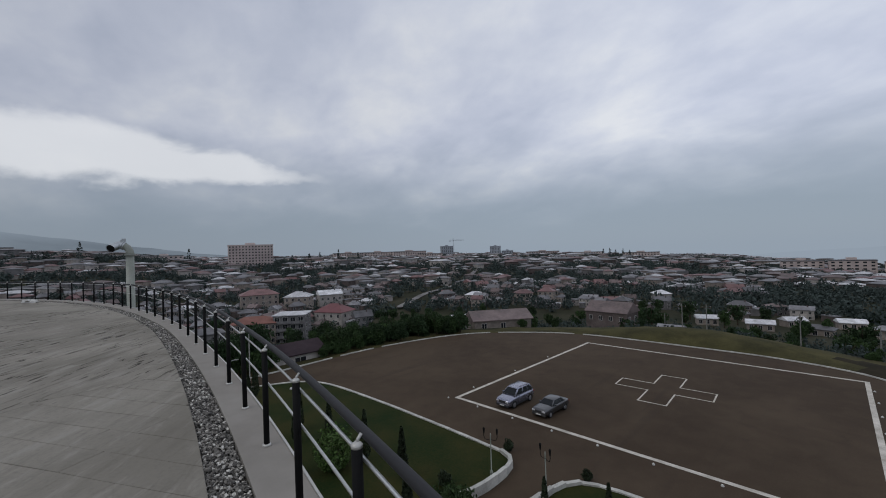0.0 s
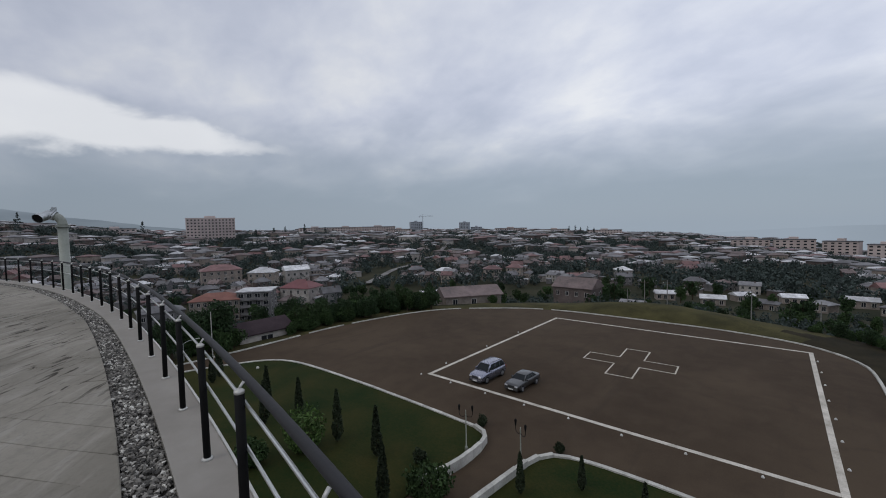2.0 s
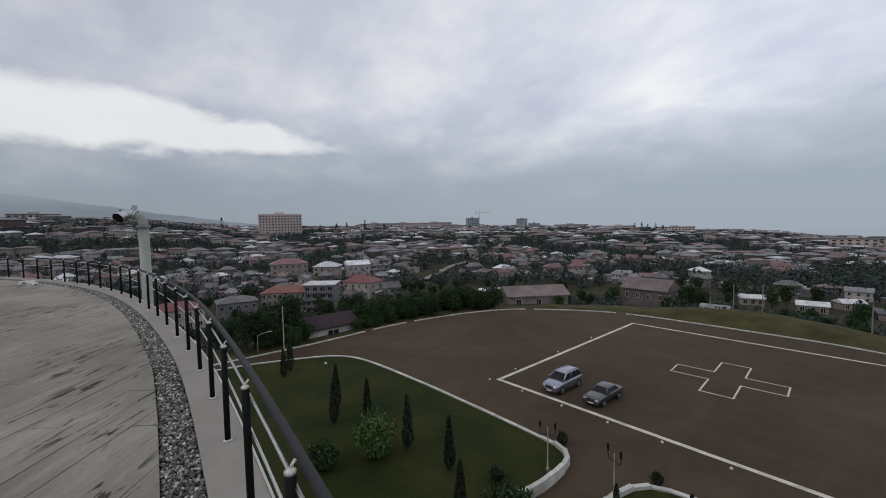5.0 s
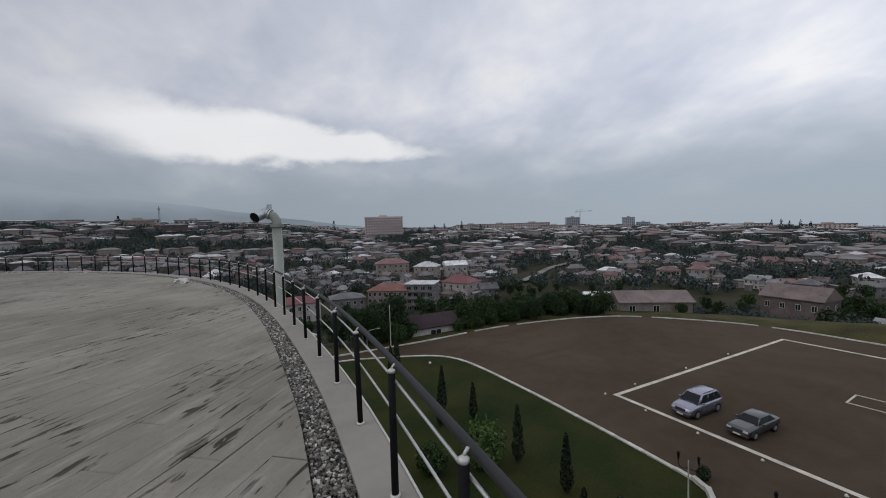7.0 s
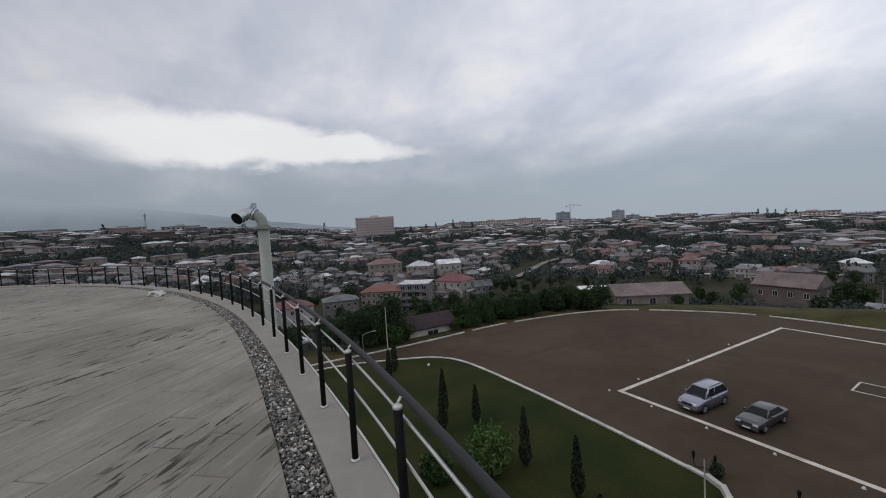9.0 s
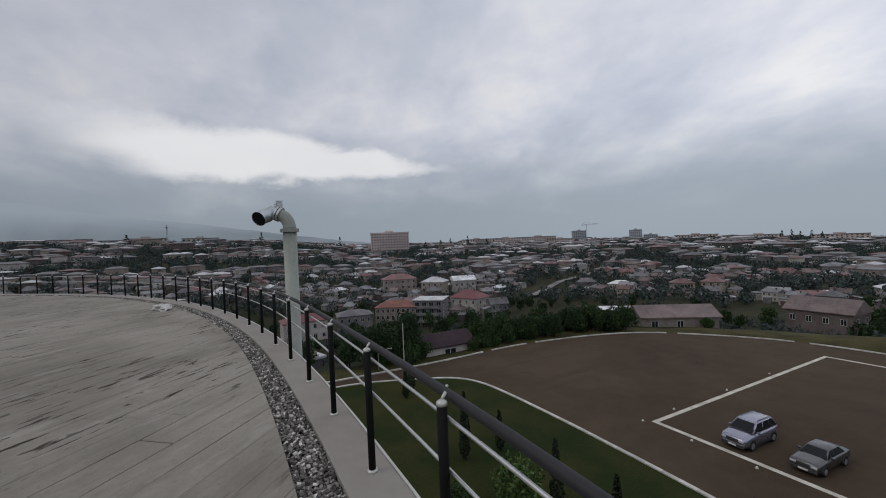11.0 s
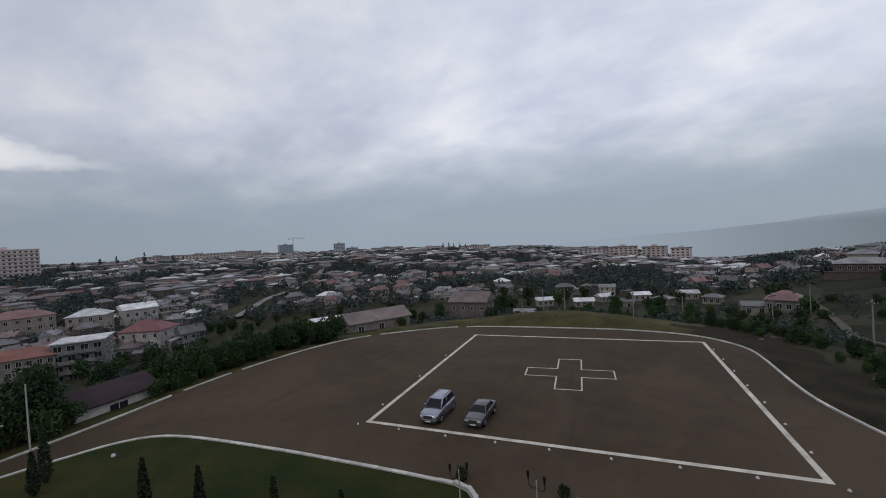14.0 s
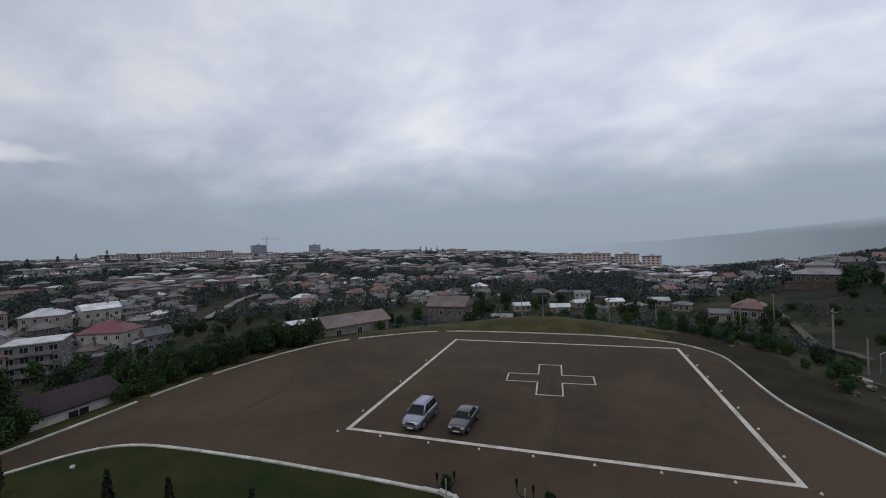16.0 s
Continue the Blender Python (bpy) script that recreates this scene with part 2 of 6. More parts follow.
M["stone"] = stone_paint()

# ---- mesh helpers ----


def mesh_of(name, bm, material, smooth=False):
    me = bpy.data.meshes.new(name)
    bm.normal_update()
    bm.to_mesh(me)
    bm.free()
    if smooth:
        me.shade_smooth()
    for m in material if isinstance(material, (list, tuple)) else [material]:
        me.materials.append(m)
    return me


def part(name, bm, material, parent, label="", smooth=False):
    ob = new(name, mesh_of(name, bm, material, smooth))
    ob.parent = parent
    return tagged(ob, label) if label else ob


def thing(name, label, category, group="", at=None, bm=None, material=None, smooth=False, kind=""):
    ob = new(name, mesh_of(name, bm, material, smooth) if bm else None)
    if at is not None:
        ob.matrix_world = at
    return tagged(ob, label, category, group, kind)


def structure(name, bm, material, label="", smooth=False):
    return tagged(new(name, mesh_of(name, bm, material, smooth)), label, kind="structure")


def box(bm, x0, x1, y0, y1, z0, z1, m=None, bevel=0.0, slot=0):
    made = bmesh.ops.create_cube(bm, size=1.0, matrix=Matrix.Translation(((x0 + x1) / 2, (y0 + y1) / 2, (z0 + z1) / 2)) @ Matrix.Diagonal((x1 - x0, y1 - y0, z1 - z0, 1)))
    vs = made["verts"]
    faces = {f for v in vs for f in v.link_faces}
    for f in faces:
        f.material_index = slot
    if bevel:
        edges = list({e for v in vs for e in v.link_edges})
        got = bmesh.ops.bevel(bm, geom=edges, offset=bevel, segments=2, affect="EDGES", profile=0.6)
        vs = list({v for f in got["faces"] for v in f.verts} | {v for v in vs if v.is_valid})
    if m:
        bmesh.ops.transform(bm, matrix=m, verts=[v for v in vs if v.is_valid])
    return vs


def tube(bm, points, radii, sides=10, caps=True):
    """A round tube through the points."""
    rings = []
    pts = [Vector(p) for p in points]
    if not hasattr(radii, "__len__"):
        radii = [radii] * len(pts)
    side = None
    for i, p in enumerate(pts):
        way = (pts[min(i + 1, len(pts) - 1)] - pts[max(i - 1, 0)]).normalized()
        if side is None:
            side = way.orthogonal().normalized()
        side = (side - way * side.dot(way)).normalized()
        up = way.cross(side)
        rings.append([bm.verts.new(p + radii[i] * (math.cos(a) * side + math.sin(a) * up)) for a in (2 * math.pi * k / sides for k in range(sides))])
    for a, b in zip(rings, rings[1:]):
        for k in range(sides):
            bm.faces.new((a[k], a[(k + 1) % sides], b[(k + 1) % sides], b[k]))
    if caps:
        bm.faces.new(rings[0][::-1])
        bm.faces.new(rings[-1])
    return rings


def prism(bm, outline, z0, z1):
    """A flat slab over an outline that runs anticlockwise."""
    low = [bm.verts.new((x, y, z0)) for x, y in outline]
    top = [bm.verts.new((x, y, z1)) for x, y in outline]
    bm.faces.new(top)
    bm.faces.new(low[::-1])
    for i in range(len(outline)):
        j = (i + 1) % len(outline)
        bm.faces.new((low[i], low[j], top[j], top[i]))


def smooth_line(points, steps=4):
    """A rounded line through the points."""
    out = []
    for i in range(len(points) - 1):
        p = [Vector(points[max(0, min(len(points) - 1, k))]) for k in (i - 1, i, i + 1, i + 2)]
        for s in range(steps):
            t = s / steps
            out.append(0.5 * (2 * p[1] + (p[2] - p[0]) * t + (2 * p[0] - 5 * p[1] + 4 * p[2] - p[3]) * t * t + (3 * p[1] - p[0] - 3 * p[2] + p[3]) * t**3))
    return [tuple(v) for v in out] + [tuple(points[-1])]


# ---- lie of the land ----
KERB_LINE = smooth_line([(-27.0, -26), (-26.6, -14), (-26.6, -6), (-27.1, 3), (-26.8, 9), (-25.7, 15.5), (-24.1, 21.5), (-21, 27.7), (-16, 32.4), (-8, 37.6), (-1, 39.5), (7, 39.9),
    (15, 39.9), (23, 39.7), (30.6, 37.9), (34.5, 35.3), (37.2, 31), (37.7, 26), (37.6, 19), (37.8, 14), (38.8, 9.5), (40.5, 4), (43, -3)])
PLAZA = KERB_LINE + [(46, -12), (48, -45), (-28, -45)]
EYE = (21.0, -31.0)
AZ_NODES = (-180, -112, -90, -70, -45, -30, -12, 0, 12, 22, 30, 60, 180)
R_NODES = (60, 110, 165, 300, 515, 900, 1500, 4800)
LAND = ((-5, -10, -14, -10, 4, 8, 8, 8), (-7, -14, -18, -2, 26, 36, 36, 0), (-7, -14, -18, -4, 22, 31, 32, 0), (-7, -14, -18, -9, 5, 12, 10, -60), (-6, -13, -17, -10, 0, 7, 4, -60),
    (-4, -9, -15, -12, -3, 2, -4, -80), (-3, -8, -13, -14, -10, -10, -18, -100), (-3, -8, -13, -16, -17, -22, -44, -200), (-3, -8, -12, -17, -27, -50, -95, -300), (-3, -7, -7, -6, -19, -42, -92, -300),
    (-3, -6, -3, -3, -9, -22, -50, -200), (-3, -5, -2, 0, 0, 0, 0, 0), (-5, -10, -14, -10, 4, 8, 8, 8))


def land_height(x, y):
    """Height of the open ground, plaza level being nought."""
    x, y = np.asarray(x, float), np.asarray(y, float)
    az = np.degrees(np.arctan2(x - EYE[0], y - EYE[1]))
    r = np.hypot(x - EYE[0], y - EYE[1])
    table = np.array(LAND)
    rows = np.array([np.interp(r, R_NODES, row) for row in table])
    k = np.clip(np.searchsorted(AZ_NODES, az, side="right") - 1, 0, len(AZ_NODES) - 2)
    a0, a1 = np.array(AZ_NODES)[k], np.array(AZ_NODES)[k + 1]
    w = (az - a0) / (a1 - a0)
    w = w * w * (3 - 2 * w)
    idx = np.arange(len(az)) if az.ndim else 0
    z = rows[k, idx] * (1 - w) + rows[k + 1, idx] * w if az.ndim else rows[k] * (1 - w) + rows[k + 1] * w
    poly = np.array(PLAZA)
    gap = np.full(x.shape, 1e9)
    inside = np.zeros(x.shape, bool)
    for (ax, ay), (bx, by) in zip(poly, np.roll(poly, -1, axis=0)):
        ex, ey = bx - ax, by - ay
        t = np.clip(((x - ax) * ex + (y - ay) * ey) / (ex * ex + ey * ey), 0, 1)
        gap = np.minimum(gap, np.hypot(x - ax - t * ex, y - ay - t * ey))
        crosses = (ay > y) != (by > y)
        inside ^= crosses & (x < ax + (y - ay) / np.where(ey == 0, 1e-9, ey) * ex)
    gap = np.where(inside, 0.0, gap)
    w = np.clip((gap - 1.5) / 38.0, 0, 1)
    w = w * w * (3 - 2 * w)
    return (-0.12) * (1 - w) + z * w


def ground_at(x, y):
    return float(land_height(np.array([x]), np.array([y]))[0])


def build_ground():
    radii = [0.0]
    while radii[-1] < 4700:
        radii.append(radii[-1] + max(2.2, 0.05 * radii[-1]))
    turns = 200
    ring = np.radians(np.arange(turns) * 360 / turns)
    rr, tt = np.meshgrid(radii[1:], ring, indexing="ij")
    x, y = 5 + rr * np.sin(tt), 5 + rr * np.cos(tt)
    z = land_height(x.ravel(), y.ravel()).reshape(x.shape)
    rough = np.array([noise.noise((a * 0.03, b * 0.03, 0)) + 0.4 * noise.noise((a * 0.13, b * 0.13, 2)) for a, b in zip(x.ravel(), y.ravel())]).reshape(x.shape)
    out = np.clip((-z - 0.2) / 2.0, 0, 1)
    z = z + rough * 0.9 * out
    verts = [(5, 5, -0.12)] + list(zip(x.ravel(), y.ravel(), z.ravel()))
    faces = [(0, 1 + (k + 1) % turns, 1 + k) for k in range(turns)]
    for i in range(len(radii) - 2):
        a = 1 + i * turns
        faces += [(a + k, a + (k + 1) % turns, a + turns + (k + 1) % turns, a + turns + k) for k in range(turns)]
    me = bpy.data.meshes.new("ground")
    me.from_pydata(verts, [], faces)
    me.materials.append(M["ground"])
    me.shade_smooth()
    tagged(new("ground", me), "sloping earth and dry grass below the town", kind="structure")


build_ground()

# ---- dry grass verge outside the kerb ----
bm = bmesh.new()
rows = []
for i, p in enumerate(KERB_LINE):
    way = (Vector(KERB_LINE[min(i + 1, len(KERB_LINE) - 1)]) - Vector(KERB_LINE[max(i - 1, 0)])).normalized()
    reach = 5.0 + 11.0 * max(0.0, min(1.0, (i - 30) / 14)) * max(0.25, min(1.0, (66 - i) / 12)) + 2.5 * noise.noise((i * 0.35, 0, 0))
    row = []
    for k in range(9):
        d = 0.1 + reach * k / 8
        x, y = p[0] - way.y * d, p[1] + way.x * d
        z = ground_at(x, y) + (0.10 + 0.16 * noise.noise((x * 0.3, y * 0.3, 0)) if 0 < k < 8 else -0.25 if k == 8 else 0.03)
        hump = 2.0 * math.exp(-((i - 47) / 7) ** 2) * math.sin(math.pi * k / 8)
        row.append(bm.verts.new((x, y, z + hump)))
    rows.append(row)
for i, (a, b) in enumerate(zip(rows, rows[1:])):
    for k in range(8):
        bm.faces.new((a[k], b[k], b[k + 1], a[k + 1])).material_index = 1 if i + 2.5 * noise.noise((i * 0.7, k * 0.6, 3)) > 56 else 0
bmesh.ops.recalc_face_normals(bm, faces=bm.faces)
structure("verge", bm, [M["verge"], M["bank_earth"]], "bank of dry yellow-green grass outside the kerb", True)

# ---- plaza ----
bm = bmesh.new()
prism(bm, PLAZA[::-1] if sum(a[0] * b[1] - a[1] * b[0] for a, b in zip(PLAZA, PLAZA[1:] + PLAZA[:1])) < 0 else PLAZA, -0.11, 0.0)
structure("road", bm, M["asphalt"], "dark brown-grey asphalt plaza with a landing pad")

SIDE_X, SIDE_Y = 33.0, 33.4


def strip(bm, a, b, width, z0=0.001, z1=0.005):
    """A painted bar from a to b."""
    a, b = Vector((*a, 0)), Vector((*b, 0))
    side = (b - a).normalized().cross(Vector((0, 0, 1))) * width / 2
    prism(bm, [tuple((p + s)[:2]) for p, s in ((a, side), (b, side), (b, -side), (a, -side))], z0, z1)


pad = thing("landing_pad_marking", "white painted square around a landing pad on asphalt", "painted marking")
corners = [(0, 0), (SIDE_X, 0), (SIDE_X, SIDE_Y), (0, SIDE_Y)]
for i in range(4):
    a, b = Vector(corners[i]), Vector(corners[(i + 1) % 4])
    go = (b - a).normalized()
    bm = bmesh.new()
    strip(bm, a - go * 0.21, b - go * 0.21 - go * 0.004, 0.42)
    part("line", bm, M["white_line"], pad)
cross = thing("landing_cross_marking", "thin white painted outline of a cross on asphalt", "painted marking")
CX, CY, ARM, HALF, HALF_Y, SKEW = 16.42, 17.0, 1.36, 4.9, 5.25, Matrix.Rotation(radians(3.2), 2)
loop = [(-ARM, -HALF_Y), (ARM, -HALF_Y), (ARM, -ARM), (HALF, -ARM), (HALF, ARM), (ARM, ARM), (ARM, HALF_Y), (-ARM, HALF_Y), (-ARM, ARM), (-HALF, ARM), (-HALF, -ARM), (-ARM, -ARM)]
for i in range(12):
    a, b = SKEW @ Vector(loop[i]) + Vector((CX, CY)), SKEW @ Vector(loop[(i + 1) % 12]) + Vector((CX, CY))
    go = (b - a).normalized()
    bm = bmesh.new()
    strip(bm, a - go * 0.08, b - go * 0.084, 0.16)
    part("line", bm, M["white_line"], cross)

# ---- terrace ----
AX, AY, R_EAST, R_NEAR, R_WEST, S_TURN = 20.3, -31.12, 42.8, 28.0, 20.5, -3.0
FLOOR = 15.2
TURN_A = S_TURN / R_NEAR
WEST_C = (AX + (R_NEAR - R_WEST) * math.sin(TURN_A), AY - R_NEAR + (R_NEAR - R_WEST) * math.cos(TURN_A))


def rim_arc(s):
    """Centre, radius and bearing of the rail at s metres from its northmost post."""
    if s >= 0:
        return AX, AY - R_EAST, R_EAST, s / R_EAST
    if s >= S_TURN:
        return AX, AY - R_NEAR, R_NEAR, s / R_NEAR
    return *WEST_C, R_WEST, TURN_A + (s - S_TURN) / R_WEST


def rim(s, off=0.0):
    """A place s metres along the rail, and off metres outward of it."""
    cx, cy, r, a = rim_arc(s)
    off += 0.04 * math.exp(-(((s - 2.0) / 1.8) ** 2))
    return cx + (r + off) * math.sin(a), cy + (r + off) * math.cos(a)


def rim_line(s0, s1, off, step=0.4):
    count = max(2, int((s1 - s0) / step))
    return [rim(s0 + (s1 - s0) * i / count, off) for i in range(count + 1)]


S_WEST, S_EAST = -40.0, 30.0


def band(bm, s0, s1, off0, off1, z0, z1, step=0.4):
    inner, outer = rim_line(s0, s1, off0, step), rim_line(s0, s1, off1, step)
    for i in range(len(inner) - 1):
        quad = [inner[i], inner[i + 1], outer[i + 1], outer[i]]
        low = [bm.verts.new((*p, z0)) for p in quad]
        top = [bm.verts.new((*p, z1)) for p in quad]
        bm.faces.new(top)
        bm.faces.new(low[::-1])
        bm.faces.new((low[0], low[1], top[1], top[0]))
        bm.faces.new((low[2], low[3], top[3], top[2]))
        if i == 0:
            bm.faces.new((low[3], low[0], top[0], top[3]))
        if i == len(inner) - 2:
            bm.faces.new((low[1], low[2], top[2], top[1]))
    bmesh.ops.remove_doubles(bm, verts=bm.verts, dist=1e-5)
    bmesh.ops.recalc_face_normals(bm, faces=bm.faces)


GRAVEL_IN, GRAVEL_OUT, EDGE = -0.352, -0.155, 0.10
bm = bmesh.new()
line = rim_line(S_WEST, S_EAST, GRAVEL_OUT, 0.6)
prism(bm, (line + [(49.0, -70.0), (-10.0, -70.0)])[::-1], FLOOR - 0.35, FLOOR - 0.05)
structure("floor", bm, M["joint"], "roof terrace floor slab under grey stone paving")
bm = bmesh.new()
band(bm, S_WEST, S_EAST, GRAVEL_OUT, EDGE, FLOOR - 0.4, FLOOR)
structure("trim", bm, M["concrete"], "smooth concrete edge strip that carries the railing")
bm = bmesh.new()
band(bm, S_WEST, S_EAST, -0.6, EDGE - 0.06, -0.1, FLOOR - 0.402, 1.0)
structure("wall_north", bm, M["wall"], "curved plastered wall below the terrace")
rng = random.Random(7)

# ---- railing along the terrace ----
POST_STEP, POST_START = 0.785, 3.18
railing = thing("railing", "low black steel railing with a dark round handrail", "railing")
bm = bmesh.new()
tube(bm, [(0, 0, 0.0), (0, 0, 0.60)], 0.0175, 12)
post_mesh = mesh_of("post", bm, M["black"], True)
bm = bmesh.new()
tube(bm, [(0, 0, 0.598), (0, 0, 0.608), (0, 0, 0.613), (0, 0, 0.618)], [0.0182, 0.0188, 0.012, 0.005], 12)
tube(bm, [(0, 0, 0.612), (0, 0.004, 0.622), (0, 0.016, 0.638)], 0.0055, 6)
cap_mesh = mesh_of("cap", bm, M["cap"], True)
bm = bmesh.new()
tube(bm, [(0, 0, 0.0), (0, 0, 0.008), (0, 0, 0.013)], [0.028, 0.027, 0.019], 14)
foot_mesh = mesh_of("base_disc", bm, M["cap"], True)
for k in range(-50, 16):
    s = POST_START + k * POST_STEP
    x, y = rim(s)
    post = new("post", post_mesh)
    post.parent = railing
    post.matrix_world = pose(x, y, FLOOR, rng.uniform(-0.5, 0.5), rng.uniform(-0.5, 0.5), -math.degrees(rim_arc(s)[3]))
    for name, me in (("cap", cap_mesh), ("base_disc", foot_mesh)):
        ob = new(name, me)
        ob.parent = post
for off, high, rad, name, material in ((0.056, 0.600, 0.0175, "handrail", "rail"), (0.02, 0.555, 0.0065, "rod", "steel"), (0.02, 0.385, 0.0065, "rod", "steel")):
    bm = bmesh.new()
    tube(bm, [(*rim(s, off), FLOOR + high + (0.004 * math.sin(s * 1.7) if name == "handrail" else 0)) for s in np.arange(-36.4, 15.5, 0.25)], rad, 12)
    part(name, bm, M[material], railing, "dark grey round handrail" if name == "handrail" else "bright steel rod", True)

# thin bright edge strip of the slab
bm = bmesh.new()
band(bm, -36.4, 15.5, EDGE + 0.001, EDGE + 0.014, FLOOR - 0.10, FLOOR + 0.006)
structure("edge_strip", bm, M["cap"], "thin pale metal strip along the slab's edge")

# ---- gravel channel ----


def pebbles(name, s0, s1, count, size, label):
    verts, faces = [], []
    shape = [(-1, -1, -0.7), (1, -0.8, -0.7), (0.9, 1, -0.7), (-0.8, 0.9, -0.7), (-0.7, -0.6, 0.6), (0.7, -0.7, 0.8), (0.6, 0.7, 0.7), (-0.6, 0.7, 0.8)]
    quads = [(0, 3, 2, 1), (4, 5, 6, 7), (0, 1, 5, 4), (1, 2, 6, 5), (2, 3, 7, 6), (3, 0, 4, 7)]
    pick = random.Random(11)
    for _ in range(count):
        s, off = pick.uniform(s0, s1), pick.uniform(GRAVEL_IN + 0.004, GRAVEL_OUT - 0.006)
        x, y = rim(s, off)
        m = pose(x, y, FLOOR - 0.03 + pick.uniform(-0.008, 0.014), pick.uniform(-50, 50), pick.uniform(-50, 50), pick.uniform(0, 360))
        k = size * pick.uniform(0.55, 1.35)
        scale = (k, k * pick.uniform(0.5, 0.9), k * pick.uniform(0.4, 0.7))
        at = len(verts)
        verts += [tuple(m @ Vector([a * b * pick.uniform(0.75, 1.1) for a, b in zip(v, scale)])) for v in shape]
        faces += [tuple(at + i for i in q) for q in quads]
    me = bpy.data.meshes.new(name)
    me.from_pydata(verts, [], faces)
    me.materials.append(M["gravel"])
    return tagged(new(name, me), label, "gravel", kind="stuff")


pebbles("gravel", -14.0, 12.0, 27000, 0.0118, "loose grey drainage gravel in a narrow channel")
pebbles("gravel", -34.0, -14.0, 4200, 0.028, "loose grey drainage gravel in a narrow channel far along")

# ---- crumpled paper on the terrace ----
for dx, dy, size in ((0, 0, 0.20), (0.34, 0.10, 0.13)):
    bm = bmesh.new()
    bmesh.ops.create_icosphere(bm, subdivisions=3, radius=1.0)
    for v in bm.verts:
        v.co *= 1 + 0.7 * noise.noise(v.co * 1.9 + Vector((dx * 9, 3, 1)))
        v.co = Vector((v.co.x * size * 1.4, v.co.y * size * 0.8, max(0.0, v.co.z * size * 0.35 + 0.02)))
    thing("crumpled_paper", "crumpled white sheet lying on the terrace paving", "litter", "litter on the terrace", pose(12.25 + dx, -33.05 + dy, FLOOR + 0.001), bm, M["cap"])

# ---- vent pipe beside the terrace ----
vent = thing("vent_pipe", "tall pale green-grey vent pipe with a bent hood", "vent pipe", at=pose(15.3, -30.86, 0, 0, 0, 0))
TOP = 16.62
bm = bmesh.new()
tube(bm, [(0, 0, -0.1), (0, 0, 8), (0, 0, TOP)], 0.108, 24)
part("shaft", bm, M["pipe"], vent, smooth=True)
bm = bmesh.new()
tube(bm, [(0, 0, TOP - 0.025), (0, 0, TOP + 0.0)], 0.146, 28)
tube(bm, [(0, 0, TOP + 0.006), (0, 0, TOP + 0.03)], 0.146, 28)
part("flange", bm, M["pipe"], vent)
LEFT, FRONT, UP = Vector((-0.45, -0.89, 0)), Vector((0.89, -0.45, 0)), Vector((0, 0, 1))
bend = [UP * (TOP + 0.03)]
for a in range(0, 76, 12):
    bend.append(UP * (TOP + 0.05 + 0.23 * math.sin(radians(a))) + LEFT * (0.22 - 0.22 * math.cos(radians(a))))
bm = bmesh.new()
tube(bm, bend, [0.104] * 2 + [0.1] * (len(bend) - 2), 20)
part("elbow", bm, M["pipe"], vent, smooth=True)
last = bend[-1]
go = (bend[-1] - bend[-2]).normalized()
bm = bmesh.new()
tube(bm, [last - go * 0.02, last + go * 0.015], 0.122, 20)
tube(bm, [last + go * 0.03, last + go * 0.06], 0.122, 20)
box(bm, -0.02, 0.02, -0.05, 0.05, 0.0, 0.13, Matrix.Translation(last + UP * 0.095))
box(bm, -0.05, 0.05, -0.02, 0.02, 0.0, 0.06, Matrix.Translation(last + UP * 0.115 + LEFT * 0.06))
part("clamp", bm, M["galv"], vent, "bright galvanised clamp ring")
hood = [last + go * 0.05, last + go * 0.12 + FRONT * 0.01, last + LEFT * 0.17 + FRONT * 0.05 - UP * 0.005, last + LEFT * 0.235 + FRONT * 0.12 - UP * 0.035, last + LEFT * 0.26 + FRONT * 0.20 - UP * 0.075]
bm = bmesh.new()
rings = tube(bm, hood, [0.1, 0.104, 0.112, 0.118, 0.12], 24, caps=False)
part("hood", bm, M["galv"], vent, "bright galvanised bent hood", True)
# near-black disc inside the hood's end, the pipe's inner shade as colour
bm = bmesh.new()
way = (hood[-1] - hood[-2]).normalized()
tube(bm, [hood[-1] - way * 0.03, hood[-1] - way * 0.02], 0.117, 24)
part("mouth", bm, M["mouth_shade"], vent, "near-black disc painted as the shaded open mouth")

# ---- lawns with whitewashed kerbs ----


def kerb_run(name, label, line, width, high, length, material, low=-0.12, gaps=()):
    """A row of kerb stones along a line, each a piece of its own."""
    run = tagged(new(name), label, kind="structure")
    bm = bmesh.new()
    box(bm, -0.5, 0.5, -0.5, 0.5, 0, 1)
    stone = mesh_of("kerb_stone", bm, material)
    dist, pts = [0.0], [Vector(p) for p in line]
    for a, b in zip(pts, pts[1:]):
        dist.append(dist[-1] + (b - a).length)
    count = int(dist[-1] / length)

    def at(d):
        k = min(max(int(np.searchsorted(dist, d)) - 1, 0), len(pts) - 2)
        return pts[k].lerp(pts[k + 1], (d - dist[k]) / (dist[k + 1] - dist[k]))

    for i in range(count):
        a, b = at(dist[-1] * i / count), at(dist[-1] * (i + 1) / count)
        mid, way = (a + b) / 2, b - a
        if any((mid - Vector(g)).length < 0.9 for g in gaps):
            continue
        h = high(i / count) if callable(high) else high
        ob = new("kerb_stone", stone)
        ob.parent = run
        ob.matrix_world = Matrix.Translation((mid.x, mid.y, low + rng.uniform(-0.012, 0.0))) @ Matrix.Rotation(math.atan2(way.y, way.x) + rng.uniform(-0.008, 0.008), 4, "Z") @ Matrix.Diagonal((way.length * 0.995 + 0.02, width, h - low, 1))
    return run


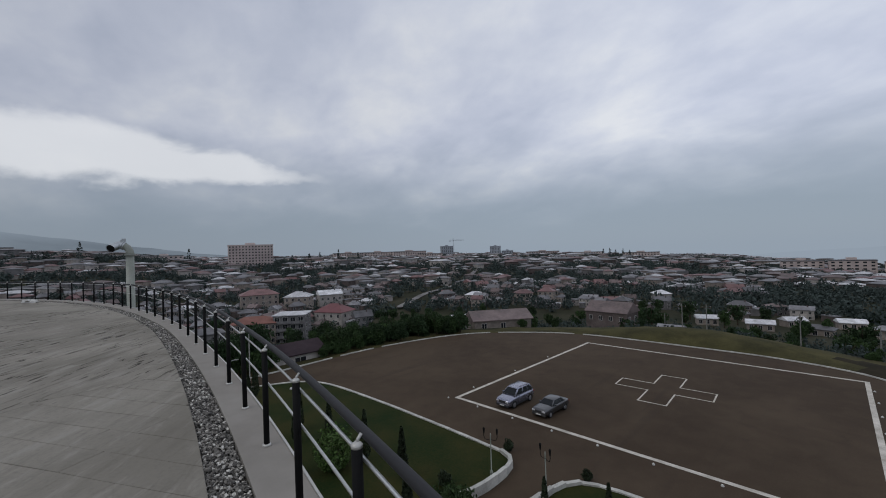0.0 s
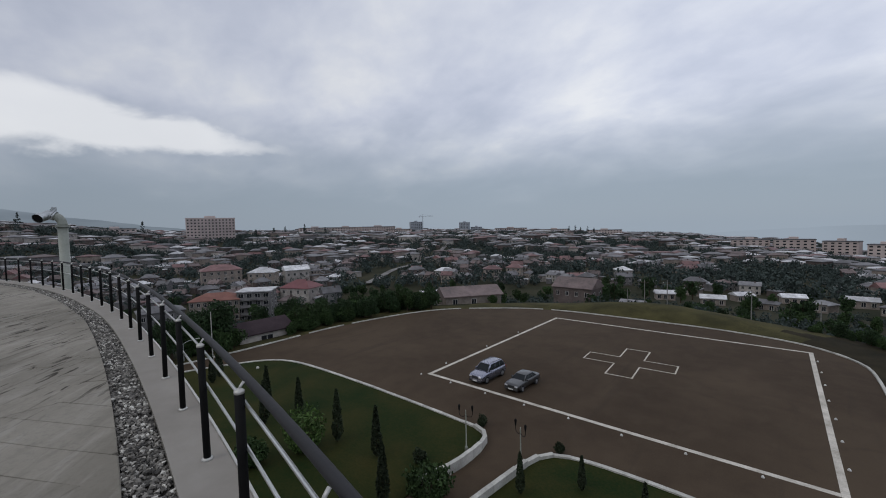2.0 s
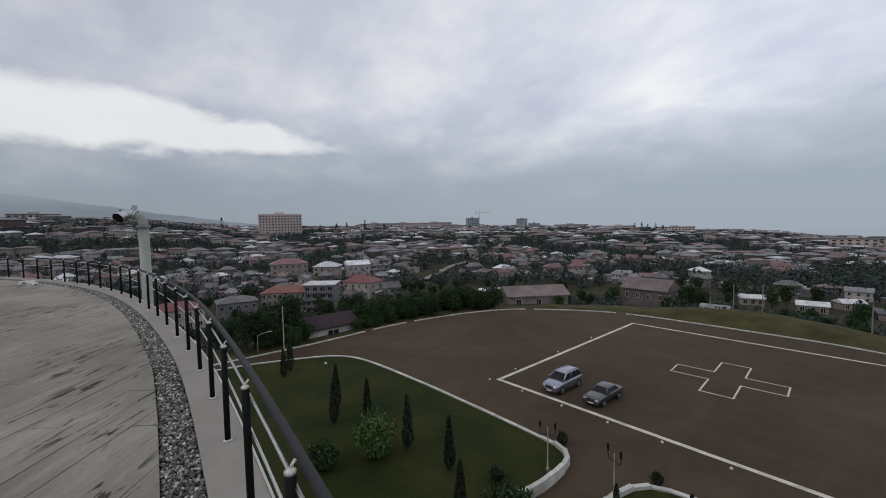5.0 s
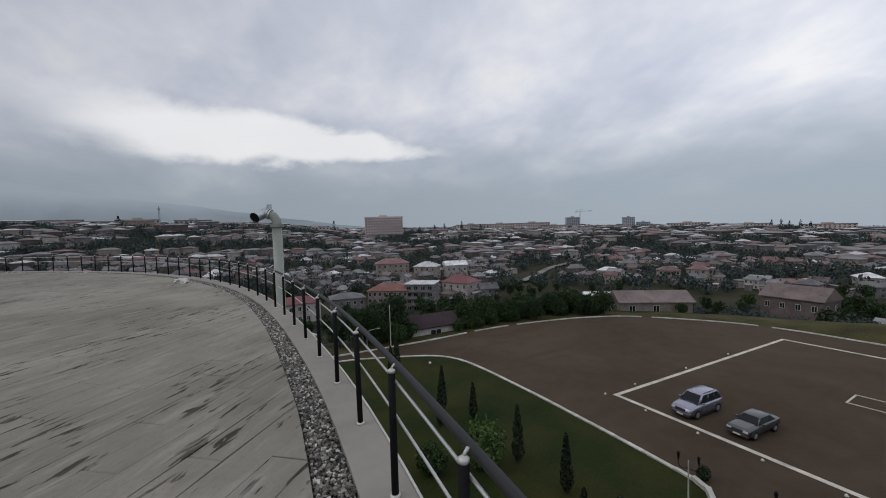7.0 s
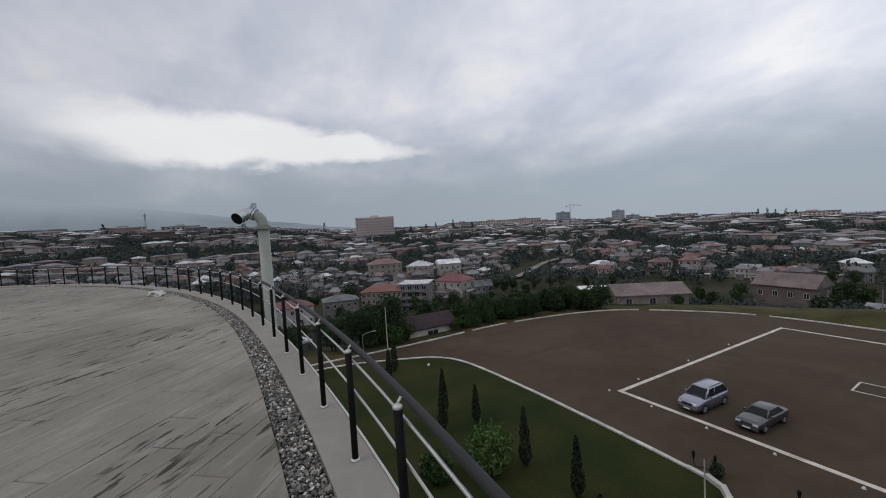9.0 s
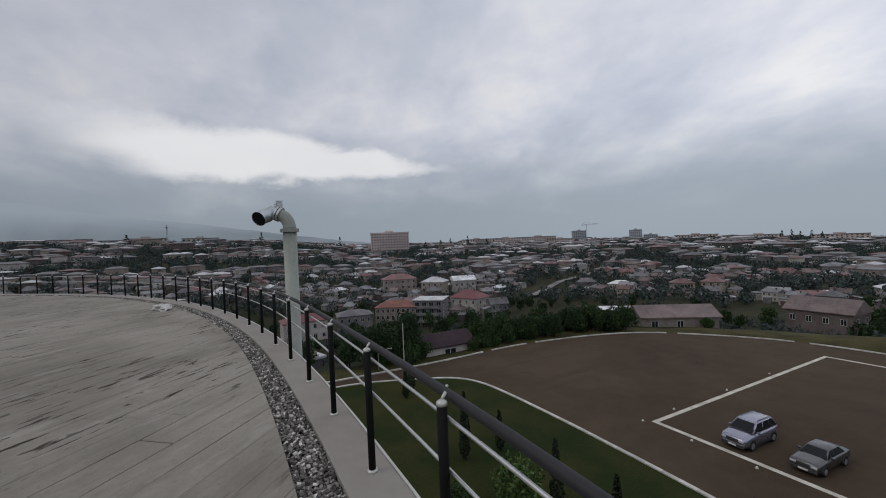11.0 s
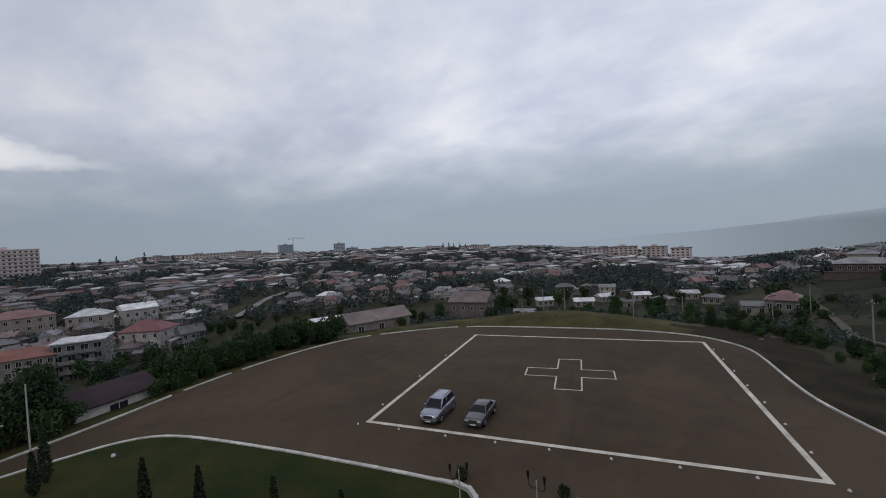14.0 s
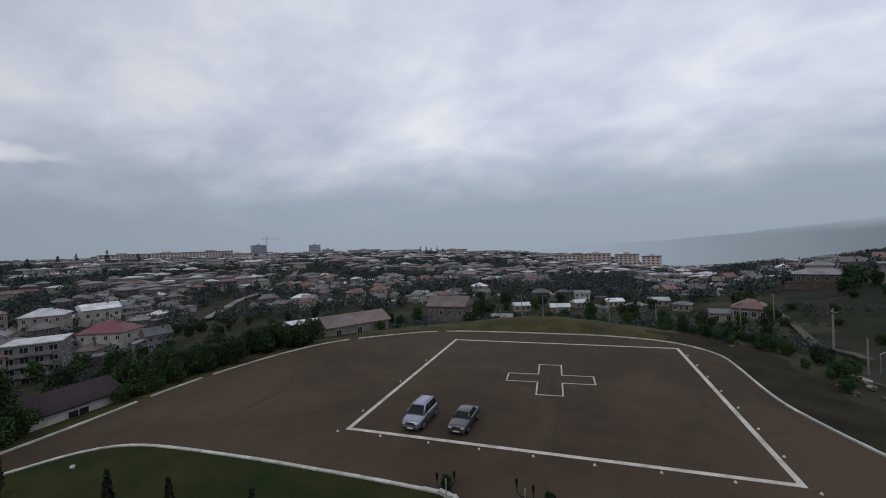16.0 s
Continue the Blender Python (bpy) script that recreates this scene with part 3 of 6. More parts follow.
LAWN_WEST = smooth_line([(-24.6, -24.0), (-24.2, -19.6), (-23.0, -15.9), (-21.6, -12.6), (-20.0, -9.6), (-18.0, -7.8), (-15.2, -6.9), (-10.4, -6.5), (-4, -6.3), (1.5, -6.3), (6, -6.35), (10.4, -6.5), (11.6, -6.7), (12.6, -7.4), (13.2, -8.8), (13.3, -11.9), (12.6, -15)])
LAWN_WEST = [(x, y - 0.22) for x, y in LAWN_WEST]
LAWN_EAST = smooth_line([(16.2, -15), (16.5, -12.1), (16.7, -10.2), (16.9, -8.2), (17.8, -6.7), (19.6, -6.05), (22.5, -5.85), (25.7, -5.9), (32, -6.2), (42, -6.8)])
for name, line, rest in (("lawn_west", LAWN_WEST, [(12.2, -29.0), (-24.6, -29.0)]), ("lawn_east", LAWN_EAST, [(42, -29), (16.2, -29)])):
    bm = bmesh.new()
    outline = line + rest
    turn = sum(a[0] * b[1] - a[1] * b[0] for a, b in zip(outline, outline[1:] + outline[:1]))
    prism(bm, outline if turn > 0 else outline[::-1], -0.05, 0.06)
    structure(name, bm, M["lawn"], "mown dark green lawn with yellowed patches")


def wall_rise(t):
    """The west lawn's kerb grows into a low wall at its rounded tip."""
    return 0.16 + 0.55 * max(0.0, min(1.0, (t - 0.80) / 0.10))


kerb_run("kerb_1", "whitewashed kerb round the lawn", LAWN_WEST, 0.30, wall_rise, 1.2, M["kerb"])
kerb_run("kerb_2", "whitewashed kerb round the lawn", LAWN_EAST, 0.32, lambda t: 0.55 - 0.38 * max(0.0, min(1.0, (t - 0.12) / 0.15)), 1.2, M["kerb"])
kerb_run("kerb_3", "worn pale kerb along the plaza", KERB_LINE[:100], 0.24, 0.15, 1.6, M["kerb"], gaps=((-26.9, 8.0), (-27.0, 0.5), (-18.2, 30.5), (-4.6, 38.6)))

# ---- leaves and trees ----
M["leaf_dark"] = leaf_paint("dark_leaves", (0.022, 0.042, 0.016), 0.6)
M["leaf_mid"] = leaf_paint("green_leaves", (0.029, 0.053, 0.017), 0.6)
M["leaf_light"] = leaf_paint("light_green_leaves", (0.066, 0.115, 0.030), 0.6)
M["leaf_cypress"] = leaf_paint("cypress_leaves", (0.024, 0.034, 0.017))
# paler, bluer leaves for the slopes: distance haze put into the colour
M["leaf_far_haze"] = leaf_paint("haze_tinted_leaves", (0.040, 0.054, 0.049), 0.5)
M["bark"] = paint("bark", (0.055, 0.042, 0.03), 0.3, 6, 6, 0.95)


def leaf_mesh(name, spots, size, material, pick):
    """Many small bent leaf clumps, one at each spot."""
    verts, faces = [], []
    for p in spots:
        k = size * pick.uniform(0.6, 1.3)
        m = Euler((pick.uniform(0, 6.3), pick.uniform(0, 6.3), pick.uniform(0, 6.3))).to_matrix()
        at = len(verts)
        for c in ((-k, -0.45 * k, 0), (0, -0.5 * k, 0.25 * k), (k, -0.2 * k, 0), (k, 0.4 * k, 0), (0, 0.5 * k, 0.25 * k), (-k, 0.35 * k, 0)):
            verts.append(tuple(Vector(p) + m @ Vector(c)))
        faces += [(at, at + 1, at + 4, at + 5), (at + 1, at + 2, at + 3, at + 4)]
    me = bpy.data.meshes.new(name)
    me.from_pydata(verts, [], faces)
    me.materials.append(material)
    return me


def crown_spots(pick, count, high, wide, base):
    """Places of leaf clumps on the shells of several lobes."""
    lobes = []
    for _ in range(7):
        a, d = pick.uniform(0, 6.3), pick.uniform(0, 0.55) * wide
        lobes.append((Vector((d * math.cos(a), d * math.sin(a), pick.uniform(base + 0.2 * (high - base), high - 0.28 * (high - base)))), pick.uniform(0.38, 0.62) * wide, pick.uniform(0.22, 0.34) * (high - base)))
    spots = []
    for _ in range(count):
        c, r, h = pick.choice(lobes)
        v = Vector((pick.gauss(0, 1), pick.gauss(0, 1), pick.gauss(0, 1))).normalized() * pick.uniform(0.55, 1.05)
        spots.append(c + Vector((v.x * r, v.y * r, v.z * h)))
    return spots


def make_tree(seed, high, wide, base, count, leaf, material, name="tree", label="leafy dark green tree with a rounded uneven crown", category="tree", group=""):
    pick = random.Random(seed)
    tree = thing(name, label, category, group)
    bm = bmesh.new()
    lean = (pick.uniform(-0.2, 0.2), pick.uniform(-0.2, 0.2))
    tube(bm, [(0, 0, -0.6), (lean[0] * 0.3, lean[1] * 0.3, base), (lean[0], lean[1], high * 0.75)], [0.035 * high, 0.026 * high, 0.008 * high], 7)
    for _ in range(5):
        a = pick.uniform(0, 6.3)
        z = pick.uniform(base * 0.8, high * 0.5)
        tube(bm, [(lean[0] * 0.3, lean[1] * 0.3, z), (0.35 * wide * math.cos(a), 0.35 * wide * math.sin(a), z + 0.16 * high), (0.6 * wide * math.cos(a), 0.6 * wide * math.sin(a), z + 0.3 * high)], [0.013 * high, 0.009 * high, 0.004 * high], 5)
    part("trunk", bm, M["bark"], tree)
    crown = new("crown", leaf_mesh("crown", crown_spots(pick, count, high, wide, base), leaf, material, pick))
    crown.parent = tree
    return tree


def make_cypress(seed, high, wide, name="cypress_tree", label="slender dark cypress standing on the lawn"):
    pick = random.Random(seed)
    tree = thing(name, label, "tree", "cypresses on the lawn")
    bm = bmesh.new()
    tube(bm, [(0, 0, -0.1), (0, 0, high * 0.9)], [0.05, 0.01], 7)
    part("trunk", bm, M["bark"], tree)
    spots = []
    for _ in range(1100):
        t = pick.uniform(0.04, 1.0)
        r = wide * (min(1.0, t * 5) * (1 - t) ** 0.7) * pick.uniform(0.7, 1.12) + 0.01
        a = pick.uniform(0, 6.3)
        spots.append((r * math.cos(a), r * math.sin(a), t * high))
    crown = new("crown", leaf_mesh("crown", spots, 0.10, M["leaf_cypress"], pick))
    crown.parent = tree
    return tree


def make_bush(seed, wide, high, material, name, label, count=700, leaf=0.09):
    pick = random.Random(seed)
    bush = thing(name, label, "bush")
    spots = []
    for _ in range(count):
        v = Vector((pick.gauss(0, 1), pick.gauss(0, 1), pick.gauss(0, 1))).normalized()
        k = pick.uniform(0.6, 1.0) * (1 + 0.25 * noise.noise(v * 2.0 + Vector((seed, 0, 0))))
        spots.append((v.x * wide * k, v.y * wide * k, max(0.03, (v.z * 0.5 + 0.5) * high * k)))
    crown = new("foliage", leaf_mesh("foliage", spots, leaf, material, pick))
    crown.parent = bush
    bm = bmesh.new()
    for a in range(4):
        tube(bm, [(0, 0, -0.05), (0.5 * wide * math.cos(a * 1.6), 0.5 * wide * math.sin(a * 1.6), 0.7 * high)], [0.03, 0.01], 5)
    part("stem", bm, M["bark"], bush)
    return bush


cypress = [make_cypress(k, h, w) for k, h, w in ((1, 4.1, 0.46), (2, 3.7, 0.44), (3, 3.1, 0.40))]
spare = dict.fromkeys(cypress, True)
for i, (x, y) in enumerate(((3.9, -15.0), (7.9, -14.5), (-3.1, -14.2), (-5.7, -15.8), (-3.4, -17.2), (-16.9, -16.4), (-18.2, -15.2), (17.9, -11.7), (20.7, -9.1), (24.6, -10.6), (12.0, -17.5))):
    src = cypress[i % 3]
    m = pose(x, y, 0.06, 0, 0, rng.uniform(0, 360)) @ Matrix.Scale(0.7 if x > 15 else 1.0, 4)
    if spare.pop(src, None):
        src.matrix_world = m
    else:
        copy_thing(src, m)
for seed, x, y, wide, high, key, name, label in (
    (21, 2.9, -17.2, 1.6, 3.3, "leaf_light", "shrub", "light green bushy young tree on the lawn"),
    (22, 13.6, -15.3, 1.5, 1.9, "leaf_mid", "shrub", "broad dark green shrub beside the lawn path"),
    (23, 11.3, -6.15, 0.42, 0.9, "leaf_cypress", "clipped_bush", "small round clipped dark bush by the kerb"),
    (24, 17.9, -6.0, 0.34, 0.7, "leaf_cypress", "clipped_bush", "small round clipped dark bush by the kerb"),
    (25, 10.8, -13.1, 0.48, 1.0, "leaf_cypress", "clipped_bush", "small dark bush on the lawn"),
    (26, 1.7, -20.6, 1.1, 2.0, "leaf_mid", "shrub", "dark green shrub on the lawn below the terrace"),
):
    make_bush(seed, wide, high, M[key], name, label, 1300 if wide > 1 else 600, 0.12 if wide > 1 else 0.08).matrix_world = pose(x, y, 0.05)

# ---- lamps on the lawns ----


def make_lamp():
    lamp = thing("street_lamp", "slim two-armed lamp on a pale metal post", "street lamp", "lamps by the lawns")
    bm = bmesh.new()
    tube(bm, [(0, 0, 0), (0, 0, 0.25), (0, 0, 0.3), (0, 0, 2.7), (0, 0, 2.95)], [0.12, 0.10, 0.045, 0.034, 0.026], 10)
    part("pole", bm, M["pipe"], lamp, smooth=True)
    for side in (-1, 1):
        bm = bmesh.new()
        tube(bm, [(0, 0, 2.55), (side * 0.2, 0, 2.45), (side * 0.42, 0, 2.5), (side * 0.5, 0, 2.75), (side * 0.48, 0, 2.9)], 0.022, 7)
        arm = part("arm", bm, M["black"], lamp, "dark curved arm")
        bm = bmesh.new()
        tube(bm, [(side * 0.48, 0, 2.88), (side * 0.48, 0, 2.93), (side * 0.48, 0, 3.2), (side * 0.48, 0, 3.25), (side * 0.48, 0, 3.34)], [0.035, 0.05, 0.08, 0.09, 0.015], 10)
        part("lantern", bm, M["black"], arm, "dark lantern")
    return lamp


lamp = make_lamp()
lamp.matrix_world = pose(12.7, -10.2, 0.3, 0, 0, 25)
copy_thing(lamp, pose(17.0, -10.0, 0.3, 0, 0, -20))

# ---- lights round the landing pad ----
M["pad_light"] = paint("white_plastic", (0.6, 0.6, 0.57), 0.1, 8, 5, 0.5)
pad_light = thing("pad_light", "small white landing light standing on the asphalt", "landing light", "lights round the landing pad")
bm = bmesh.new()
tube(bm, [(0, 0, 0), (0, 0, 0.04), (0, 0, 0.055)], [0.11, 0.11, 0.07], 10)
part("base", bm, M["cap"], pad_light)
bm = bmesh.new()
tube(bm, [(0, 0, 0.055), (0, 0, 0.11), (0, 0, 0.15)], [0.08, 0.07, 0.02], 10)
part("dome", bm, M["pad_light"], pad_light)
spots = [(-0.65 + i * 4.27, -0.75) for i in range(9)] + [(33.5, 3.6 + i * 4.35) for i in range(7)] + [(-0.6, 3.6), (-0.6, 12.2), (-0.6, 21.0)]
pad_light.matrix_world = pose(*spots[0], 0)
for x, y in spots[1:]:
    copy_thing(pad_light, pose(x + rng.uniform(-0.1, 0.1), y + rng.uniform(-0.1, 0.1), 0))
bm = bmesh.new()
bmesh.ops.create_icosphere(bm, subdivisions=2, radius=0.17)
for v in bm.verts:
    v.co *= 1 + 0.3 * noise.noise(v.co * 6)
thing("white_stone", "pale round stone lying on the lawn", "stone", at=pose(-17.45, -11.25, 0.17), bm=bm, material=M["cap"])

# ---- parked cars ----
M["silver"] = paint("silver_car_paint", (0.27, 0.275, 0.34), 0.06, 1, 20, 0.27, metal=0.8, bump=0.0, coat=0.6)
M["graphite"] = paint("dark_grey_car_paint", (0.085, 0.085, 0.088), 0.08, 1, 20, 0.3, metal=0.75, bump=0.0, coat=0.5)
M["cladding"] = paint("dark_plastic", (0.025, 0.025, 0.028), 0.1, 4, 8, 0.6, bump=0.05)
M["car_glass"] = paint("tinted_car_glass", (0.008, 0.010, 0.012), 0.1, 1, 4, 0.2, bump=0.0)
M["car_glass"].node_tree.nodes["Principled BSDF"].inputs["Specular IOR Level"].default_value = 0.25
M["tyre"] = paint("tyre_rubber", (0.016, 0.016, 0.016), 0.2, 8, 6, 0.85)
M["rim"] = paint("alloy_rim", (0.30, 0.30, 0.31), 0.1, 8, 4, 0.4, metal=0.6, bump=0.0)
M["lamp_glass"] = paint("headlamp_glass", (0.5, 0.5, 0.52), 0.1, 8, 4, 0.15, bump=0.0)
M["red_glass"] = paint("red_lamp_glass", (0.25, 0.01, 0.01), 0.1, 8, 4, 0.2, bump=0.0)
M["plate"] = paint("white_plate", (0.62, 0.62, 0.6), 0.05, 8, 4, 0.5, bump=0.0)


def loft(bm, sections):
    """Skin over cross sections of equal point count."""
    rings = [[bm.verts.new(p) for p in sec] for sec in sections]
    n = len(rings[0])
    for a, b in zip(rings, rings[1:]):
        for k in range(n):
            bm.faces.new((a[k], a[(k + 1) % n], b[(k + 1) % n], b[k]))
    bm.faces.new(rings[0][::-1])
    bm.faces.new(rings[-1])
    bmesh.ops.recalc_face_normals(bm, faces=bm.faces)


def panel(bm, corners, thick):
    """A thin pane over four corners, thick along its normal."""
    c = [Vector(p) for p in corners]
    nrm = (c[1] - c[0]).cross(c[3] - c[0]).normalized() * thick
    low = [bm.verts.new(p - nrm) for p in c]
    top = [bm.verts.new(p + nrm) for p in c]
    bm.faces.new(top)
    bm.faces.new(low[::-1])
    for i in range(4):
        bm.faces.new((low[i], low[(i + 1) % 4], top[(i + 1) % 4], top[i]))


def make_car(name, label, body_paint, stations, low_ring, top_ring, belt, roof, wheels, radius, cladding):
    """A car with its nose at y = 0. stations: y, half width, underside, top of the lower body. rings: front, rear, half width of the cabin."""
    car = thing(name, label, "car", "parked cars")
    secs = []
    for y, w, zb, zt in stations:
        h = zt - zb
        half = [(w * 0.90, zb), (w * 0.99, zb + 0.28 * h), (w, zb + 0.55 * h), (w * 0.985, zb + 0.82 * h), (w * 0.90, zb + 0.96 * h), (w * 0.55, zt + 0.015)]
        secs.append([(x, y, z) for x, z in half] + [(-x, y, z) for x, z in half[::-1]])
    bm = bmesh.new()
    loft(bm, secs)
    part("body", bm, body_paint, car, smooth=True)
    f0, r0, w0 = low_ring
    f1, r1, w1 = top_ring
    bm = bmesh.new()
    loft(bm, [[(w0, f0, belt - 0.03), (w0, r0, belt - 0.03), (-w0, r0, belt - 0.03), (-w0, f0, belt - 0.03)], [(w1, f1, roof - 0.05), (w1, r1, roof - 0.05), (-w1, r1, roof - 0.05), (-w1, f1, roof - 0.05)],
        [(w1 * 0.86, f1 + 0.14, roof), (w1 * 0.86, r1 - 0.14, roof), (-w1 * 0.86, r1 - 0.14, roof), (-w1 * 0.86, f1 + 0.14, roof)]])
    bmesh.ops.bevel(bm, geom=bm.edges[:], offset=0.03, segments=2, affect="EDGES")
    part("cabin", bm, body_paint, car, smooth=True)

    def mixed(a, b, t):
        return tuple(p + (q - p) * t for p, q in zip(a, b))

    lo, hi = 0.10, 0.90
    zb, zr = belt - 0.03, roof - 0.05
    c = dict(fl0=(-w0, f0, zb), fr0=(w0, f0, zb), fl1=(-w1, f1, zr), fr1=(w1, f1, zr), rl0=(-w0, r0, zb), rr0=(w0, r0, zb), rl1=(-w1, r1, zr), rr1=(w1, r1, zr))

    def pane(pname, a0, b0, a1, b1, s0, s1):
        p = [mixed(mixed(c[a0], c[a1], lo), mixed(c[b0], c[b1], lo), s0), mixed(mixed(c[a0], c[a1], lo), mixed(c[b0], c[b1], lo), s1),
            mixed(mixed(c[a0], c[a1], hi), mixed(c[b0], c[b1], hi), s1), mixed(mixed(c[a0], c[a1], hi), mixed(c[b0], c[b1], hi), s0)]
        bm = bmesh.new()
        panel(bm, p, 0.012)
        part(pname, bm, M["car_glass"], car, "dark tinted glass")

    pane("windscreen", "fl0", "fr0", "fl1", "fr1", 0.06, 0.94)
    pane("rear_window", "rl0", "rr0", "rl1", "rr1", 0.08, 0.92)
    for a, b in (("l", "left"), ("r", "right")):
        pane("side_window", f"f{a}0", f"r{a}0", f"f{a}1", f"r{a}1", 0.06, 0.36)
        pane("side_window", f"f{a}0", f"r{a}0", f"f{a}1", f"r{a}1", 0.39, 0.68)
        pane("side_window", f"f{a}0", f"r{a}0", f"f{a}1", f"r{a}1", 0.71, 0.93)
    wide = max(s[1] for s in stations)
    length = stations[-1][0]
    for y in wheels:
        for side in (-1, 1):
            wheel = new("wheel")
            wheel.parent = car
            wheel.matrix_world = pose(side * (wide - 0.10), y, radius)
            bm = bmesh.new()
            tube(bm, [(-0.11, 0, 0), (-0.10, 0, 0), (0.10, 0, 0), (0.115, 0, 0)], [radius * 0.86, radius, radius, radius * 0.86], 22)
            part("tyre", bm, M["tyre"], wheel)
            bm = bmesh.new()
            tube(bm, [(side * 0.10, 0, 0), (side * 0.122, 0, 0)], [radius * 0.68, radius * 0.62], 18)
            for k in range(5):
                a = k * 2 * math.pi / 5
                box(bm, -0.006, 0.006, -0.03, 0.03, 0.04, radius * 0.6, Matrix.Translation((side * 0.124, 0, 0)) @ Matrix.Rotation(a, 4, "X"))
            part("rim", bm, M["rim"], wheel, "pale alloy rim")
            bm = bmesh.new()
            arch = [(side * (wide - 0.03), y + (radius + 0.05) * math.cos(a), radius + (radius + 0.05) * math.sin(a)) for a in np.linspace(-0.15, math.pi + 0.15, 13)]
            tube(bm, arch, 0.045, 6)
            part("wheel_arch", bm, M["cladding"], car, "dark wheel arch")
    nose, tail = stations[1], stations[-2]
    zlamp = nose[3] - 0.16
    for side in (-1, 1):
        bm = bmesh.new()
        box(bm, -0.17, 0.17, -0.06, 0.06, -0.07, 0.07, Matrix.Translation((side * (nose[1] - 0.22), nose[0] - 0.02, zlamp)), 0.02)
        part("headlight", bm, M["lamp_glass"], car, "clear headlight")
        bm = bmesh.new()
        box(bm, -0.12, 0.12, -0.05, 0.05, -0.10, 0.10, Matrix.Translation((side * (tail[1] - 0.16), tail[0] + 0.10, tail[3] - 0.2)), 0.02)
        part("tail_light", bm, M["red_glass"], car, "red tail light")
        bm = bmesh.new()
        box(bm, -0.10, 0.10, -0.06, 0.06, -0.07, 0.07, Matrix.Translation((side * (w0 + 0.13), f0 + 0.45, belt + 0.03)), 0.025)
        part("mirror", bm, body_paint, car)
    bm = bmesh.new()
    wide_grille, tall_grille = (0.42, 0.12) if cladding else (0.37, 0.075)
    box(bm, -wide_grille, wide_grille, -0.04, 0.04, -tall_grille, tall_grille, Matrix.Translation((0, nose[0] - 0.07, zlamp - 0.02)), 0.015)
    part("grille", bm, M["cladding"], car, "dark grille")
    bm = bmesh.new()
    box(bm, -nose[1] * 0.95, nose[1] * 0.95, -0.08, 0.10, 0, 0.20, Matrix.Translation((0, nose[0] - 0.02, 0.26)), 0.03)
    part("bumper", bm, M["cladding"] if cladding else body_paint, car, "dark front bumper" if cladding else "")
    bm = bmesh.new()
    box(bm, -0.26, 0.26, -0.012, 0.012, 0, 0.11, Matrix.Translation((0, nose[0] - 0.115, 0.34)))
    part("number_plate", bm, M["plate"], car, "white number plate")
    if cladding:
        for side in (-1, 1):
            bm = bmesh.new()
            box(bm, -0.02, 0.02, 0.95, length - 0.95, 0.26, 0.46, Matrix.Translation((side * (wide - 0.005), 0, 0)), 0.01)
            part("sill", bm, M["cladding"], car, "dark lower cladding")
            bm = bmesh.new()
            box(bm, -0.02, 0.02, f1 + 0.2, r1 - 0.1, 0, 0.03, Matrix.Translation((side * (w1 - 0.06), 0, roof + 0.015)), 0.008)
            part("roof_rail", bm, M["cladding"], car)
    return car


suv = make_car("suv", "silver estate car with dark lower trim parked on the pad", M["silver"],
    ((0.0, 0.66, 0.42, 0.78), (0.07, 0.80, 0.32, 0.92), (0.30, 0.89, 0.28, 1.0), (1.1, 0.93, 0.27, 1.10), (1.4, 0.93, 0.27, 1.13), (3.9, 0.93, 0.27, 1.14), (4.45, 0.88, 0.30, 1.12), (4.62, 0.78, 0.42, 1.0)),
    (1.08, 4.50, 0.86), (1.92, 4.02, 0.67), 1.16, 1.80, (0.88, 3.68), 0.37, True)
suv.matrix_world = pose(5.75, 0.62, 0, 0, 0, -2)
sedan = make_car("sedan_car", "dark grey saloon car parked on the pad", M["graphite"],
    ((0.0, 0.68, 0.40, 0.74), (0.06, 0.78, 0.30, 0.84), (0.28, 0.82, 0.26, 0.88), (1.2, 0.84, 0.25, 0.95), (1.5, 0.84, 0.25, 0.97), (3.5, 0.84, 0.25, 0.98), (4.2, 0.81, 0.28, 0.95), (4.38, 0.74, 0.38, 0.86)),
    (1.18, 3.72, 0.77), (1.92, 3.12, 0.58), 0.96, 1.42, (0.82, 3.48), 0.31, False)
sedan.matrix_world = pose(9.8, 1.0, 0, 0, 0, -3)

# ---- the town across the valley ----
ROOF_TONES = (("grey_metal_roof", (0.165, 0.162, 0.168)), ("pale_metal_roof", (0.50, 0.498, 0.505)), ("brown_tile_roof", (0.125, 0.092, 0.086)), ("weathered_sheet_roof", (0.105, 0.102, 0.106)), ("dull_red_roof", (0.155, 0.082, 0.078)))
WALL_TONES = (("cream_render", (0.25, 0.215, 0.188)), ("grey_render", (0.16, 0.155, 0.155)), ("white_render", (0.36, 0.335, 0.31)), ("brown_stone", (0.105, 0.086, 0.08)))
ROOFS = [paint(n, c, 0.38, 0.30, 5, 0.6, rand=0.22, place="World") for n, c in ROOF_TONES]
WALLS = [paint(n, c, 0.28, 0.4, 5, 0.9, rand=0.15, place="World") for n, c in WALL_TONES]
M["red_roof"] = paint("red_sheet_roof", (0.145, 0.048, 0.050), 0.2, 0.3, 9, 0.6, place="World")
M["orange_roof"] = paint("orange_tile_roof", (0.20, 0.10, 0.082), 0.2, 0.3, 9, 0.8, place="World")
M["purple_roof"] = paint("dark_purple_sheet_roof", (0.040, 0.028, 0.032), 0.3, 0.5, 9, 0.75, place="World")
M["pane"] = paint("dark_window_glass", (0.02, 0.022, 0.026), 0.2, 1, 4, 0.15, bump=0.0)
